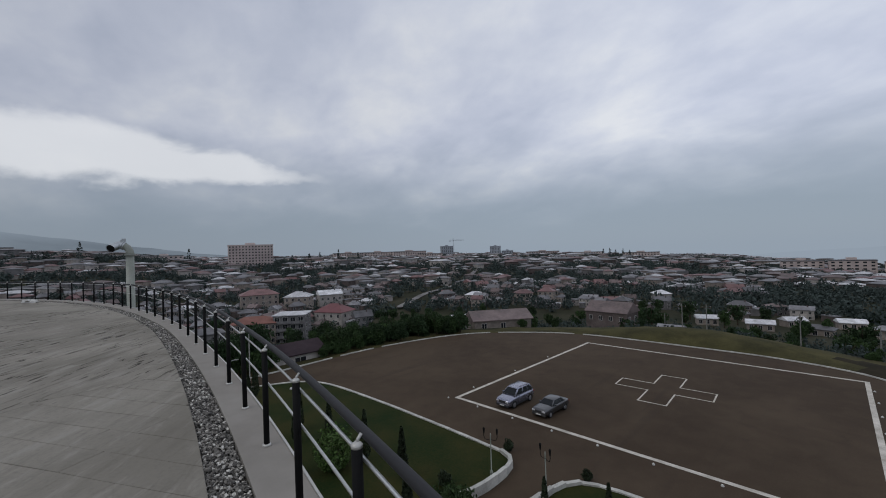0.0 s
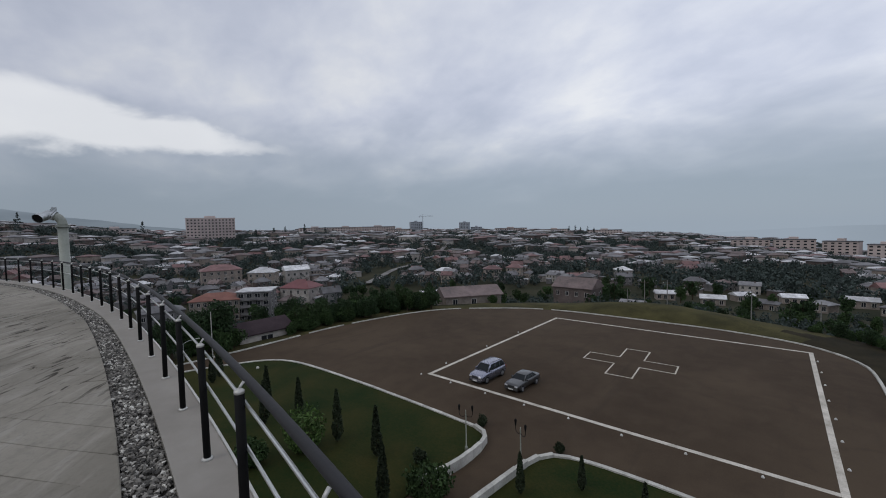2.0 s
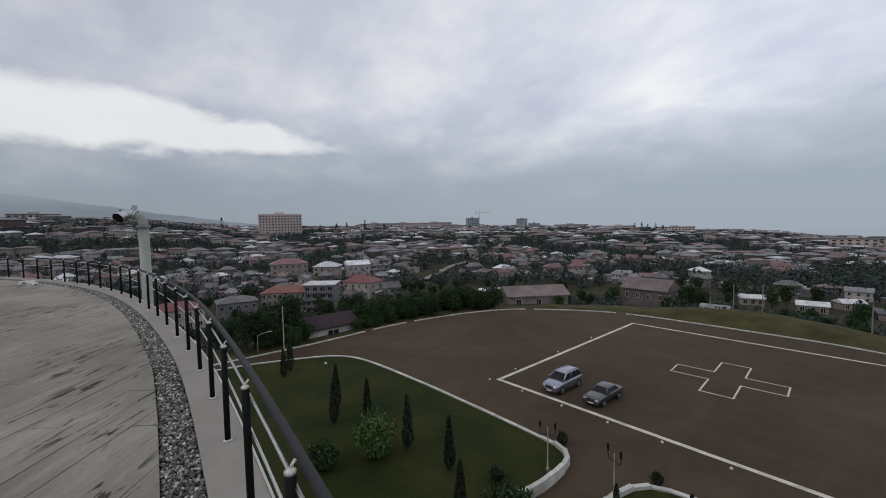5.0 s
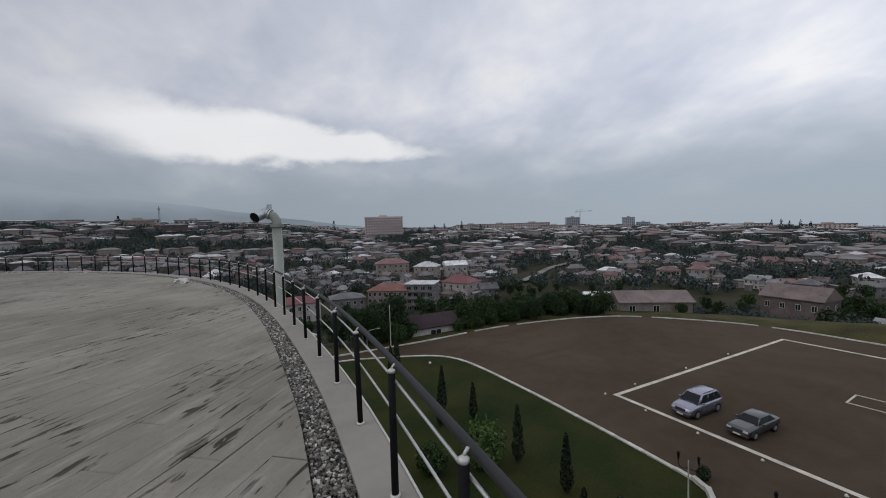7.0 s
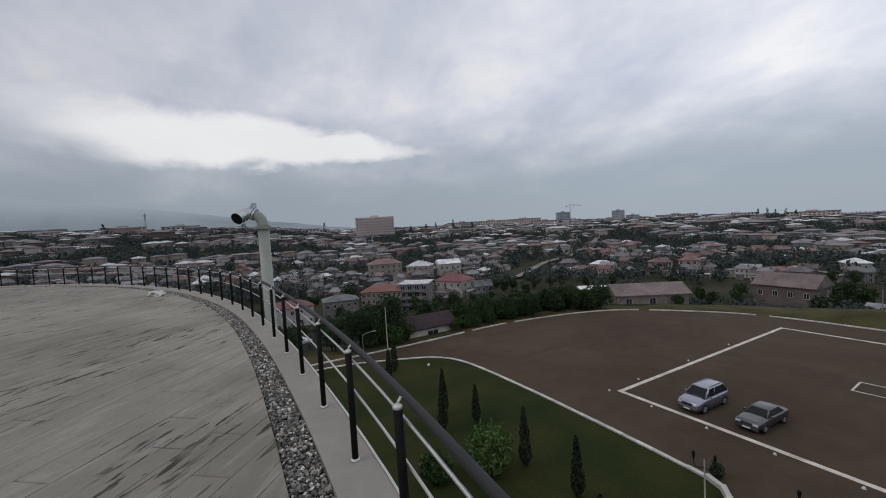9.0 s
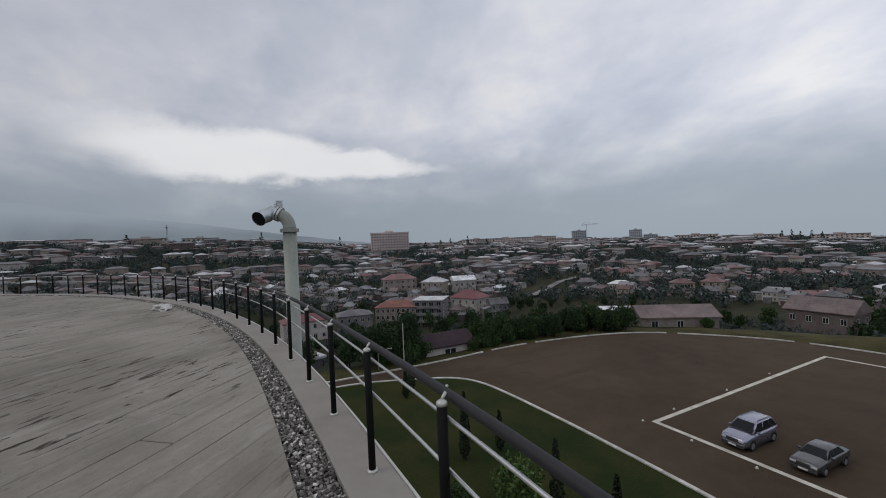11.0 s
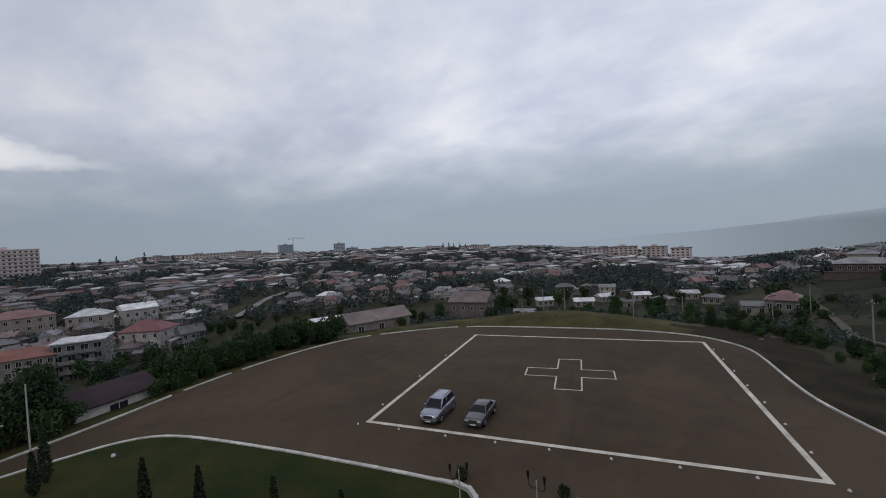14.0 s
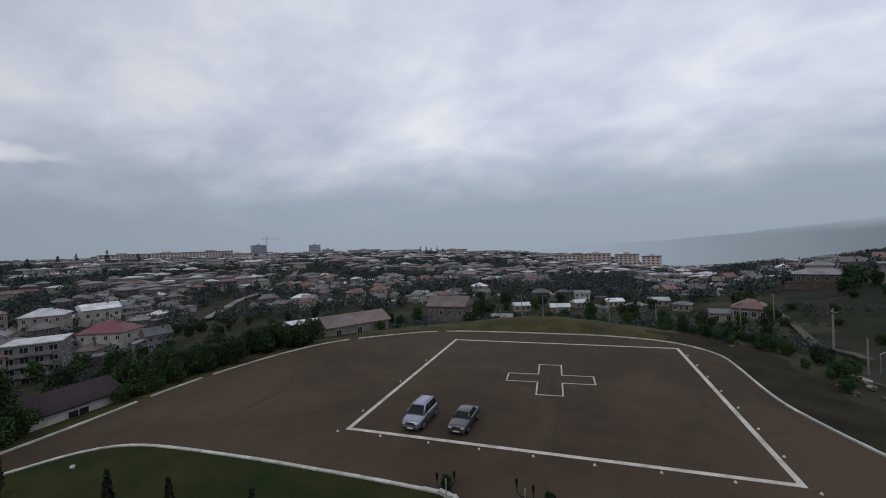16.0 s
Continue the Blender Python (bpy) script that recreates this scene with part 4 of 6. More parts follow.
M["frame"] = paint("white_window_frame", (0.5, 0.49, 0.46), 0.1, 3, 5, 0.6, bump=0.0)


def at_bearing(az, r):
    return EYE[0] + r * math.sin(radians(az)), EYE[1] + r * math.cos(radians(az))


def roof_shape(bm, w, d, z, rise, kind, over=0.45, thick=0.18):
    """A hipped, gabled or flat roof of some thickness over a w by d plan."""
    a, b = w / 2 + over, d / 2 + over
    if kind == "flat":
        box(bm, -a, a, -b, b, z, z + 0.35)
        return
    cut = min(a, b) * (0.95 if kind == "hip" else 0.0)
    for lift in (0.0,):
        eave = [(-a, -b, z), (a, -b, z), (a, b, z), (-a, b, z)]
        ridge = [(-a + cut, 0, z + rise), (a - cut, 0, z + rise)]
        lo = [bm.verts.new(p) for p in eave]
        up = [bm.verts.new((x, y, zz + thick)) for x, y, zz in eave]
        rg = [bm.verts.new((x, y, zz + thick)) for x, y, zz in ridge]
        bm.faces.new(lo[::-1])
        for i in range(4):
            bm.faces.new((lo[i], lo[(i + 1) % 4], up[(i + 1) % 4], up[i]))
        bm.faces.new((up[0], up[1], rg[1], rg[0]))
        bm.faces.new((up[2], up[3], rg[0], rg[1]))
        bm.faces.new((up[1], up[2], rg[1]))
        bm.faces.new((up[3], up[0], rg[0]))


def window_meshes(wide, high):
    bm = bmesh.new()
    t = 0.06
    box(bm, -wide / 2, wide / 2, -0.05, 0.05, high / 2 - t, high / 2)
    box(bm, -wide / 2, wide / 2, -0.09, 0.05, -high / 2, -high / 2 + t)
    box(bm, -wide / 2, -wide / 2 + t, -0.05, 0.05, -high / 2, high / 2)
    box(bm, wide / 2 - t, wide / 2, -0.05, 0.05, -high / 2, high / 2)
    box(bm, -0.03, 0.03, -0.04, 0.04, -high / 2, high / 2)
    frame_me = mesh_of("window", bm, M["frame"])
    bm = bmesh.new()
    box(bm, -wide / 2 + t, wide / 2 - t, -0.02, 0.04, -high / 2 + t, high / 2 - t)
    return frame_me, mesh_of("pane", bm, M["pane"])


WINDOW = window_meshes(1.15, 1.5)
WIDE_WINDOW = window_meshes(1.9, 1.6)


def add_window(parent, meshes, m):
    ob = new("window", meshes[0])
    ob.parent = parent
    ob.matrix_world = m
    pane = new("pane", meshes[1])
    pane.parent = ob
    return ob


def make_house(label, w, d, h, roof_kind, rise, roof_mat, wall_mat, cols, floors, group="", name="house", chimney=True, sides=True, windows=WINDOW, deep=4.0, category="house", sill_band=False, annex=0.0, balcony=False):
    """A house on its own footing, which reaches down into the slope."""
    house = thing(name, label, category, group)
    bm = bmesh.new()
    box(bm, -w / 2, w / 2, -d / 2, d / 2, -deep, h)
    if sill_band:
        for f in range(1, floors):
            box(bm, -w / 2 - 0.08, w / 2 + 0.08, -d / 2 - 0.08, d / 2 + 0.08, h * f / floors - 0.1, h * f / floors + 0.1)
    part("wall", bm, wall_mat, house)
    bm = bmesh.new()
    roof_shape(bm, w, d, h + 0.002, rise, roof_kind)
    roof = part("roof", bm, roof_mat, house)
    if chimney and roof_kind != "flat":
        bm = bmesh.new()
        box(bm, w * 0.2, w * 0.2 + 0.5, -0.9, -0.4, h + 0.3, h + rise + 0.7)
        part("chimney", bm, WALLS[3], roof)
    if annex:
        side = 1 if annex > 0 else -1
        aw, ad, ah = abs(annex), d * 0.62, h * 0.66
        x0, x1 = sorted((side * (w / 2 + 0.003), side * (w / 2 + aw)))
        bm = bmesh.new()
        box(bm, x0, x1, -d / 2 + 0.3, -d / 2 + 0.3 + ad, -deep, ah)
        wing = part("annex", bm, wall_mat, house)
        bm = bmesh.new()
        cx, cy = (x0 + x1) / 2, -d / 2 + 0.3 + ad / 2
        lean = math.atan2(h * 0.14, aw)
        box(bm, -aw / 2 - 0.3, aw / 2 + 0.35, -ad / 2 - 0.35, ad / 2 + 0.35, 0.0, 0.14, Matrix.Translation((cx, cy, ah + aw * 0.5 * math.tan(lean) + 0.02)) @ Matrix.Rotation(side * lean, 4, "Y"))
        part("annex_roof", bm, ROOFS[3] if roof_mat is not ROOFS[3] else ROOFS[0], wing, "rusty lean-to sheet roof")
        bm = bmesh.new()
        box(bm, -0.45, 0.45, -0.04, 0.05, 0.1, 2.0, Matrix.Translation((cx, -d / 2 + 0.29, 0.0)))
        part("door", bm, WALLS[3], wing, "brown door")
    if balcony:
        for f in range(1, floors):
            z = h * f / floors
            bm = bmesh.new()
            box(bm, -w * 0.36, w * 0.36, -d / 2 - 1.3, -d / 2 - 0.09, z - 0.16, z)
            box(bm, -w * 0.36, w * 0.36, -d / 2 - 1.3, -d / 2 - 1.2, z + 0.002, z + 0.95)
            part("balcony", bm, wall_mat, house)
    for f in range(floors):
        z = h * (f + 0.52) / floors
        for k in range(cols):
            x = w * ((k + 0.5) / cols - 0.5)
            add_window(house, windows, pose(x, -d / 2 - 0.02, z))
        if sides:
            for y in (-d / 4, d / 4):
                add_window(house, windows, pose(w / 2 + 0.02, y, z, 0, 0, 90))
    return house


# houses close to the plaza and the row below it
def face_eye(x, y, turn=0.0):
    return math.degrees(math.atan2(EYE[1] - y, EYE[0] - x)) + 90 + turn


def place(house, az, r, z=None, turn=0.0):
    x, y = at_bearing(az, r)
    house.matrix_world = pose(x, y, ground_at(x, y) if z is None else z, 0, 0, face_eye(x, y, turn))
    return house


ROW = "houses in the row below the plaza"
place(make_house("cream three-storey house with an orange tiled roof and many windows", 17, 10, 8.0, "hip", 2.3, M["orange_roof"], WALLS[0], 8, 3, ROW, sides=True, chimney=False), -69.4, 168, -17.5, -12)
place(make_house("four-storey block of flats with balconies and a pale flat roof", 12, 11, 11.5, "flat", 0, ROOFS[1], WALLS[1], 4, 4, ROW, name="apartment_block", windows=WIDE_WINDOW, sill_band=True, balcony=True), -64.6, 166, -18.5, -14)
place(make_house("cream house under a large red hipped roof", 15, 11, 6.5, "hip", 3.4, M["red_roof"], WALLS[2], 4, 2, ROW), -58.9, 186, -16.2, -35)
place(make_house("grey two-storey house with a dull roof", 13, 9, 7.0, "hip", 1.8, ROOFS[3], WALLS[1], 5, 2, ROW, chimney=False), -75.6, 160, -17.5, 6)
place(make_house("white two-storey house with a red metal roof", 15, 9, 7.0, "hip", 2.2, M["red_roof"], WALLS[2], 5, 2, ROW, chimney=False), -82.4, 152, -16.8, 10)
place(make_house("two-storey house with a wide red-brown roof", 19, 11, 6.0, "hip", 2.8, ROOFS[4], WALLS[0], 6, 2, ROW), -69.0, 236, -10.0, 5)
place(make_house("pale yellow house with a light metal roof", 13, 10, 6.0, "hip", 2.6, ROOFS[1], WALLS[0], 4, 2, ROW), -63.9, 225, -11.5, -18)
place(make_house("white house with a grey gabled roof", 13, 9, 4.8, "gable", 2.4, ROOFS[1], WALLS[2], 4, 1, ROW), -59.8, 236, -11.0, 12)
EDGE_GROUP = "houses at the edge of the plaza"
near = make_house("low cream house with a dark purple metal roof beside the plaza", 8.0, 5.4, 2.4, "gable", 1.4, M["purple_roof"], WALLS[2], 1, 1, EDGE_GROUP, sides=False, chimney=False, windows=WIDE_WINDOW)
near.matrix_world = pose(-32.4, -4.1, -1.4, 0, 0, 90)
longhouse = make_house("long low house with a brown tiled roof", 13.0, 7.0, 2.6, "gable", 1.7, ROOFS[2], WALLS[0], 3, 1, EDGE_GROUP, chimney=False)
longhouse.matrix_world = pose(-24.6, 40.8, -1.6, 0, 0, 55)
stone = make_house("brown stone house with a brown gabled roof", 13.4, 9.0, 4.0, "gable", 3.0, ROOFS[2], WALLS[3], 4, 1, EDGE_GROUP, chimney=False)
stone.matrix_world = pose(-22.6, 100.5, -8.8, 0, 0, -3)
hill = make_house("wide grey-roofed house on the green slope", 19, 9, 3.0, "hip", 1.9, ROOFS[0], WALLS[3], 7, 1, EDGE_GROUP)
place(hill, 24.8, 215, -4.2, 5)
place(make_house("small upper house with a grey hipped roof behind a long roof", 8, 6, 4.2, "hip", 1.5, ROOFS[0], WALLS[0], 3, 1, EDGE_GROUP, chimney=False), 24.4, 224, -2.6, 0)
bm = bmesh.new()
box(bm, -13, 13, -0.3, 0.3, -5.0, 1.6)
box(bm, -13.2, 13.2, -0.45, 0.45, 1.602, 1.85)
x, y = at_bearing(25.2, 205)
thing("retaining_wall", "long brown stone retaining wall below a house", "wall", at=pose(x, y, ground_at(x, y), 0, 0, face_eye(x, y, 6)), bm=bm, material=WALLS[3])
place(make_house("house with a reddish tiled hip roof among trees", 7.8, 7.0, 3.2, "hip", 2.2, ROOFS[4], WALLS[1], 4, 1, EDGE_GROUP), 18.4, 140, None, -6)
place(make_house("low grey wing with a dull sheet roof among trees", 5.5, 5.0, 2.4, "gable", 1.0, ROOFS[3], WALLS[0], 2, 1, EDGE_GROUP, chimney=False), 15.6, 141, None, 8)
place(make_house("white hip-roofed house standing out above dark trees", 8.0, 7.5, 3.6, "hip", 1.9, ROOFS[1], WALLS[2], 4, 1, EDGE_GROUP, chimney=False), -13.9, 245, None, 20)
place(make_house("pair of low white houses under pale roofs", 11, 7, 3.4, "hip", 1.7, ROOFS[1], WALLS[2], 4, 1, EDGE_GROUP, chimney=False), -38.5, 236, None, -15)
place(make_house("dull red-roofed house with a veranda among trees", 10, 7, 4.6, "hip", 2.0, ROOFS[4], WALLS[0], 4, 2, EDGE_GROUP, chimney=False), -31.5, 232, None, 10)
place(make_house("pink-walled house with a dull red hipped roof", 9, 7, 4.8, "hip", 2.0, ROOFS[4], WALLS[0], 3, 2, EDGE_GROUP, chimney=False), -28.3, 238, None, -12)
place(make_house("long white-roofed shed beside a dark belt of trees", 13, 5, 2.5, "gable", 0.9, ROOFS[1], WALLS[1], 4, 1, EDGE_GROUP, chimney=False), -38.6, 140, -10.2, 12)
place(make_house("low shelter with a weathered sheet roof on the slope", 6, 4.5, 2.2, "gable", 0.8, ROOFS[0], WALLS[1], 2, 1, EDGE_GROUP, chimney=False), -11.0, 128, None, -8)
place(make_house("small shed with a pale flat roof", 5.5, 4.5, 2.3, "flat", 0, ROOFS[1], WALLS[1], 1, 1, EDGE_GROUP, sides=False, name="shed", category="shed"), -83.5, 64, -3.0, 25)

for az, r, w, tone, turn in ((-8.2, 172, 9, 1, 12), (-5.4, 190, 8, 0, -20), (-3.0, 168, 10, 1, 6), (-0.4, 182, 8, 1, 35), (1.8, 166, 11, 3, -8), (4.0, 186, 9, 1, 18), (6.6, 172, 8, 0, -30), (9.2, 190, 10, 1, 10), (11.8, 176, 8, 3, -14), (-10.6, 205, 9, 0, 25)):
    place(make_house(f"low stone house with a {('grey', 'pale', '', 'weathered')[tone]} sheet roof below the bank", w * 0.72, 4.6, 2.3, "gable" if turn > 0 else "hip", 1.1, ROOFS[tone], WALLS[int(r) % 2], 3, 1, EDGE_GROUP, chimney=False, sides=False), az, r, None, turn)

# further houses over the slopes, a few patterns repeated
PATTERNS = []
for i in range(12):
    pick = random.Random(100 + i)
    w, d, h = pick.uniform(5.5, 9.5), pick.uniform(4.8, 7), pick.choice((2.8, 3.0, 5.0))
    kind = ("hip", "gable")[i % 3 == 1]
    ri, wi = (0, 3, 2, 3, 4, 0, 1, 2, 3, 2, 0, 3)[i], i % 4
    tone = ("grey", "pale", "brown", "weathered", "dull red")[ri]
    PATTERNS.append(make_house(f"{'two-storey' if h > 4 else 'low'} {('cream', 'grey', 'white', 'brown')[wi]} town house with a {tone} {'hipped' if kind == 'hip' else 'gabled'} roof", w, d, h, kind, pick.uniform(1.5, 2.6), ROOFS[ri], WALLS[wi], 3, 2 if h > 4 else 1, "houses of the town", sides=False, annex=(2.6, -3.2, 0.0, 3.4)[i % 4]))
taken = [(o.matrix_world.translation.x, o.matrix_world.translation.y) for o in scene.objects if o.get("group") in (ROW, EDGE_GROUP)]
STREET = [at_bearing(a, r) for a, r in ((-50.0, 215), (-48.0, 235), (-46.0, 262), (-42, 300), (-40, 360), (-39, 430))]


def is_free(x, y, gap):
    if any((x - a) ** 2 + (y - b) ** 2 < gap * gap for a, b in taken):
        return False
    for (ax, ay), (bx, by) in zip(STREET, STREET[1:]):
        ex, ey = bx - ax, by - ay
        t = max(0, min(1, ((x - ax) * ex + (y - ay) * ey) / (ex * ex + ey * ey)))
        if math.hypot(x - ax - t * ex, y - ay - t * ey) < 6.5:
            return False
    return True


def wooded(x, y, az):
    """Where trees stand thicker than houses."""
    bias = 0.20 if az > 15 else 0.0 if az > -25 else -0.04
    return noise.noise((x * 0.016, y * 0.016, 4.0)) + bias > 0.05


spots, far_spots, tree_spots, far_trees, garden = [], [], [], [], []
r = 118.0
while r < 1300:
    az = -118.0
    while az < 34:
        az += math.degrees((10.8 if r < 330 else 11.0) / r) * rng.uniform(0.7, 1.4)
        rr = r + rng.uniform(-6, 6)
        x, y = at_bearing(az, rr)
        if az > 20.5 and rr < 205:
            continue
        if rr < (195 if az > -45 else 172):
            if rr > 105 and rng.random() < 0.4:
                tree_spots.append((x, y, az, rr))
            continue
        if not is_free(x, y, 9.0 if rr < 300 else 5):
            continue
        lot = (x, y, az, rr)
        if wooded(x, y, az) or rng.random() < 0.17:
            (tree_spots if rr < 230 else far_trees).append(lot)
        else:
            (spots if rr < 300 else far_spots).append(lot)
            garden.append(lot)
    r += 11.5 if r < 330 else 13 if r < 700 else 22
spots.sort(key=lambda p: p[3])
far_spots += spots[290:]
first = dict.fromkeys(PATTERNS, True)
for i, (x, y, az, rr) in enumerate(spots[:290]):
    src = PATTERNS[rng.randrange(len(PATTERNS))] if i >= 12 else PATTERNS[i]
    m = pose(x, y, ground_at(x, y) + 0.2, 0, 0, face_eye(x, y, rng.choice((-35, -10, 20, 40, 75, 0))))
    if first.pop(src, None):
        src.matrix_world = m
    else:
        copy_thing(src, m).scale = (rng.uniform(0.62, 0.98), rng.uniform(0.65, 0.95), rng.uniform(0.72, 0.95))


def far_town():
    heights = land_height(np.array([p[0] for p in far_spots]), np.array([p[1] for p in far_spots]))
    verts, faces, slots = [], [], []
    pick = random.Random(5)
    lots = [(*p, z, True) for p, z in zip(far_spots, heights)]
    for x, y, az, rr in garden:
        if rr < 460:
            for _ in range(2):
                a, k = pick.uniform(0, 6.28), pick.uniform(6.5, 9)
                sx, sy = x + k * math.cos(a), y + k * math.sin(a)
                if is_free(sx, sy, 9):
                    lots.append((sx, sy, az, rr, ground_at(sx, sy), False))
    for x, y, az, rr, z, full in lots:
        w, d, h = pick.uniform(3.5, 6.8), pick.uniform(3.0, 4.8), pick.choice((3.0, 3.2, 5.4, 5.8))
        if pick.random() < 0.05 and az < 2 and rr > 450:
            w, d, h = pick.uniform(8, 15), pick.uniform(5, 6.5), pick.uniform(5, 9)
        rise = pick.uniform(1.0, 1.9)
        if not full:
            w, d, h, rise = pick.uniform(1.6, 3.4), pick.uniform(1.2, 2.0), pick.uniform(2.0, 2.9), pick.uniform(0.2, 0.6)
        m = pose(x, y, z, 0, 0, pick.uniform(0, 360))
        at = len(verts)
        wall = [(-w, -d), (w, -d), (w, d), (-w, d)]
        verts += [tuple(m @ Vector((a, b, -4))) for a, b in wall] + [tuple(m @ Vector((a, b, h))) for a, b in wall]
        verts += [tuple(m @ Vector((a * 1.08, b * 1.1, h - 0.05))) for a, b in wall] + [tuple(m @ Vector((a * 1.08, b * 1.1, h + 0.25))) for a, b in wall]
        verts += [tuple(m @ Vector((-w + d * 0.9, 0, h + rise))), tuple(m @ Vector((w - d * 0.9, 0, h + rise)))]
        wi, ri = pick.randrange(4), 4 + pick.choice((0, 0, 0, 1, 1, 2, 2, 3, 3, 4))
        faces += [(at + i, at + (i + 1) % 4, at + 4 + (i + 1) % 4, at + 4 + i) for i in range(4)]
        slots += [wi] * 4
        faces += [(at + 11, at + 10, at + 9, at + 8)] + [(at + 8 + i, at + 8 + (i + 1) % 4, at + 12 + (i + 1) % 4, at + 12 + i) for i in range(4)]
        faces += [(at + 12, at + 13, at + 17, at + 16), (at + 14, at + 15, at + 16, at + 17), (at + 13, at + 14, at + 17), (at + 15, at + 12, at + 16)]
        slots += [ri] * 9
        if rr < 620 and full:
            for side in (-1, 1):
                for k in range(3):
                    cx = w * (-0.6 + 0.6 * k)
                    b = len(verts)
                    verts += [tuple(m @ Vector((cx + u, side * (d + 0.06), v))) for u, v in ((-0.6, 1.0), (0.6, 1.0), (0.6, 2.4), (-0.6, 2.4))]
                    faces.append((b, b + 1, b + 2, b + 3))
                    slots.append(9)
    me = bpy.data.meshes.new("far_town")
    me.from_pydata(verts, [], faces)
    for m in WALLS + ROOFS + [M["pane"]]:
        me.materials.append(m)
    me.polygons.foreach_set("material_index", slots)
    tagged(new("far_town", me), "crowded low houses with grey and brown roofs", "houses", kind="stuff")


far_town()

# a pale street that climbs between the houses
M["street"] = paint("worn_street", (0.19, 0.182, 0.176), 0.4, 0.1, 12, 0.95, place="World")
bm = bmesh.new()
line = smooth_line(STREET, 8)
left, right = [], []
for i, p in enumerate(line):
    way = (Vector(line[min(i + 1, len(line) - 1)]) - Vector(line[max(i - 1, 0)])).normalized()
    for store, side in ((left, 2.1), (right, -2.1)):
        x, y = p[0] - way.y * side, p[1] + way.x * side
        store.append(bm.verts.new((x, y, max(ground_at(x, y), ground_at(*p)) + 0.9)))
for i in range(len(line) - 1):
    bm.faces.new((left[i], right[i], right[i + 1], left[i + 1]))
structure("street", bm, M["street"], "pale street climbing between the houses", True)

# large buildings on the skyline


def make_block(name, label, w, d, h, floors, cols, wall_mat, roof_mat, group, category="building", balcony=False):
    block = thing(name, label, category, group)
    bm = bmesh.new()
    box(bm, -w / 2, w / 2, -d / 2, d / 2, -8, h)
    part("wall", bm, wall_mat, block)
    bm = bmesh.new()
    box(bm, -w / 2 - 0.4, w / 2 + 0.4, -d / 2 - 0.4, d / 2 + 0.4, h + 0.002, h + 0.9)
    roof = part("roof", bm, roof_mat, block)
    bm = bmesh.new()
    box(bm, -w * 0.12, w * 0.1, -d * 0.2, d * 0.2, h + 0.9, h + 3.2)
    part("roof_hut", bm, wall_mat, roof)
    cw, ch = w / cols, h / floors
    bm = bmesh.new()
    box(bm, -cw * 0.23, cw * 0.23, -0.05, 0.12, -ch * 0.2, ch * 0.24)
    pane = mesh_of("window", bm, M["pane"])
    bm = bmesh.new()
    box(bm, -cw * 0.45, cw * 0.45, -1.0, 0.0, -ch * 0.46, -ch * 0.18)
    slab = mesh_of("balcony", bm, wall_mat)
    for f in range(floors):
        for k in range(cols):
            ob = new("window", pane)
            ob.parent = block
            ob.matrix_world = pose(w * ((k + 0.5) / cols - 0.5), -d / 2 - 0.07, ch * (f + 0.5))
            if balcony:
                ob = new("balcony", slab)
                ob.parent = block
                ob.matrix_world = pose(w * ((k + 0.5) / cols - 0.5), -d / 2, ch * (f + 0.5))
    return block


M["pinkish"] = paint("pinkish_render", (0.46, 0.385, 0.36), 0.12, 0.1, 20, 0.9, place="World")
M["taupe"] = paint("taupe_render", (0.54, 0.46, 0.435), 0.12, 0.1, 20, 0.9, place="World")
M["bluegrey"] = paint("grey_concrete_frame", (0.30, 0.32, 0.35), 0.15, 0.1, 20, 0.9, place="World")
SKYLINE = "large buildings on the skyline"
place(make_block("hotel_building", "tall taupe hotel block with rows of balconies", 48, 16, 27, 8, 14, M["taupe"], M["taupe"], SKYLINE, "hotel", True), -70.1, 520, 4.5, 4)
frame_block = make_block("unfinished_building", "grey concrete block under construction", 26, 22, 27, 8, 6, M["bluegrey"], M["bluegrey"], SKYLINE)
place(frame_block, -43.6, 900, 2.0, 10)
tower = make_block("tower_block", "grey stepped tower block", 22, 18, 26, 8, 6, M["bluegrey"], M["bluegrey"], SKYLINE)
place(tower, -36.6, 930, 0.0, -10)
place(make_block("office_building", "low grey building beside a tower block", 26, 16, 13, 4, 7, M["bluegrey"], M["bluegrey"], SKYLINE), -34.9, 935, 2.0, 0)
for az, r, w, h, z, tone in ((-99.2, 640, 46, 11, 26, WALLS[2]), (-93.8, 650, 44, 11, 25, WALLS[2]), (-104.5, 600, 70, 10, 24, WALLS[1]), (-57.6, 820, 60, 12, 8, M["pinkish"]), (-53.5, 840, 64, 11, 9, M["pinkish"]), (-49.0, 830, 70, 12, 8, M["pinkish"]),
    (-46.0, 800, 50, 9, 5, M["pinkish"]), (-30.0, 900, 70, 11, 0, M["pinkish"]), (-24.0, 880, 60, 10, -3, M["taupe"]), (-17.5, 860, 64, 12, -8, M["pinkish"]), (-1.6, 565, 34, 15, -20, M["pinkish"]), (2.2, 560, 33, 16, -20.5, M["pinkish"]), (5.9, 556, 26, 15, -21, M["pinkish"]), (8.8, 560, 20, 13, -22, M["taupe"]), (-79.5, 600, 40, 10, 12, M["taupe"])):
    place(make_block("apartment_building", "long pale apartment building on the ridge", w, 13, h, max(3, int(h / 3)), int(w / 5), tone, ROOFS[3], SKYLINE), az, r, z, rng.uniform(-15, 15))

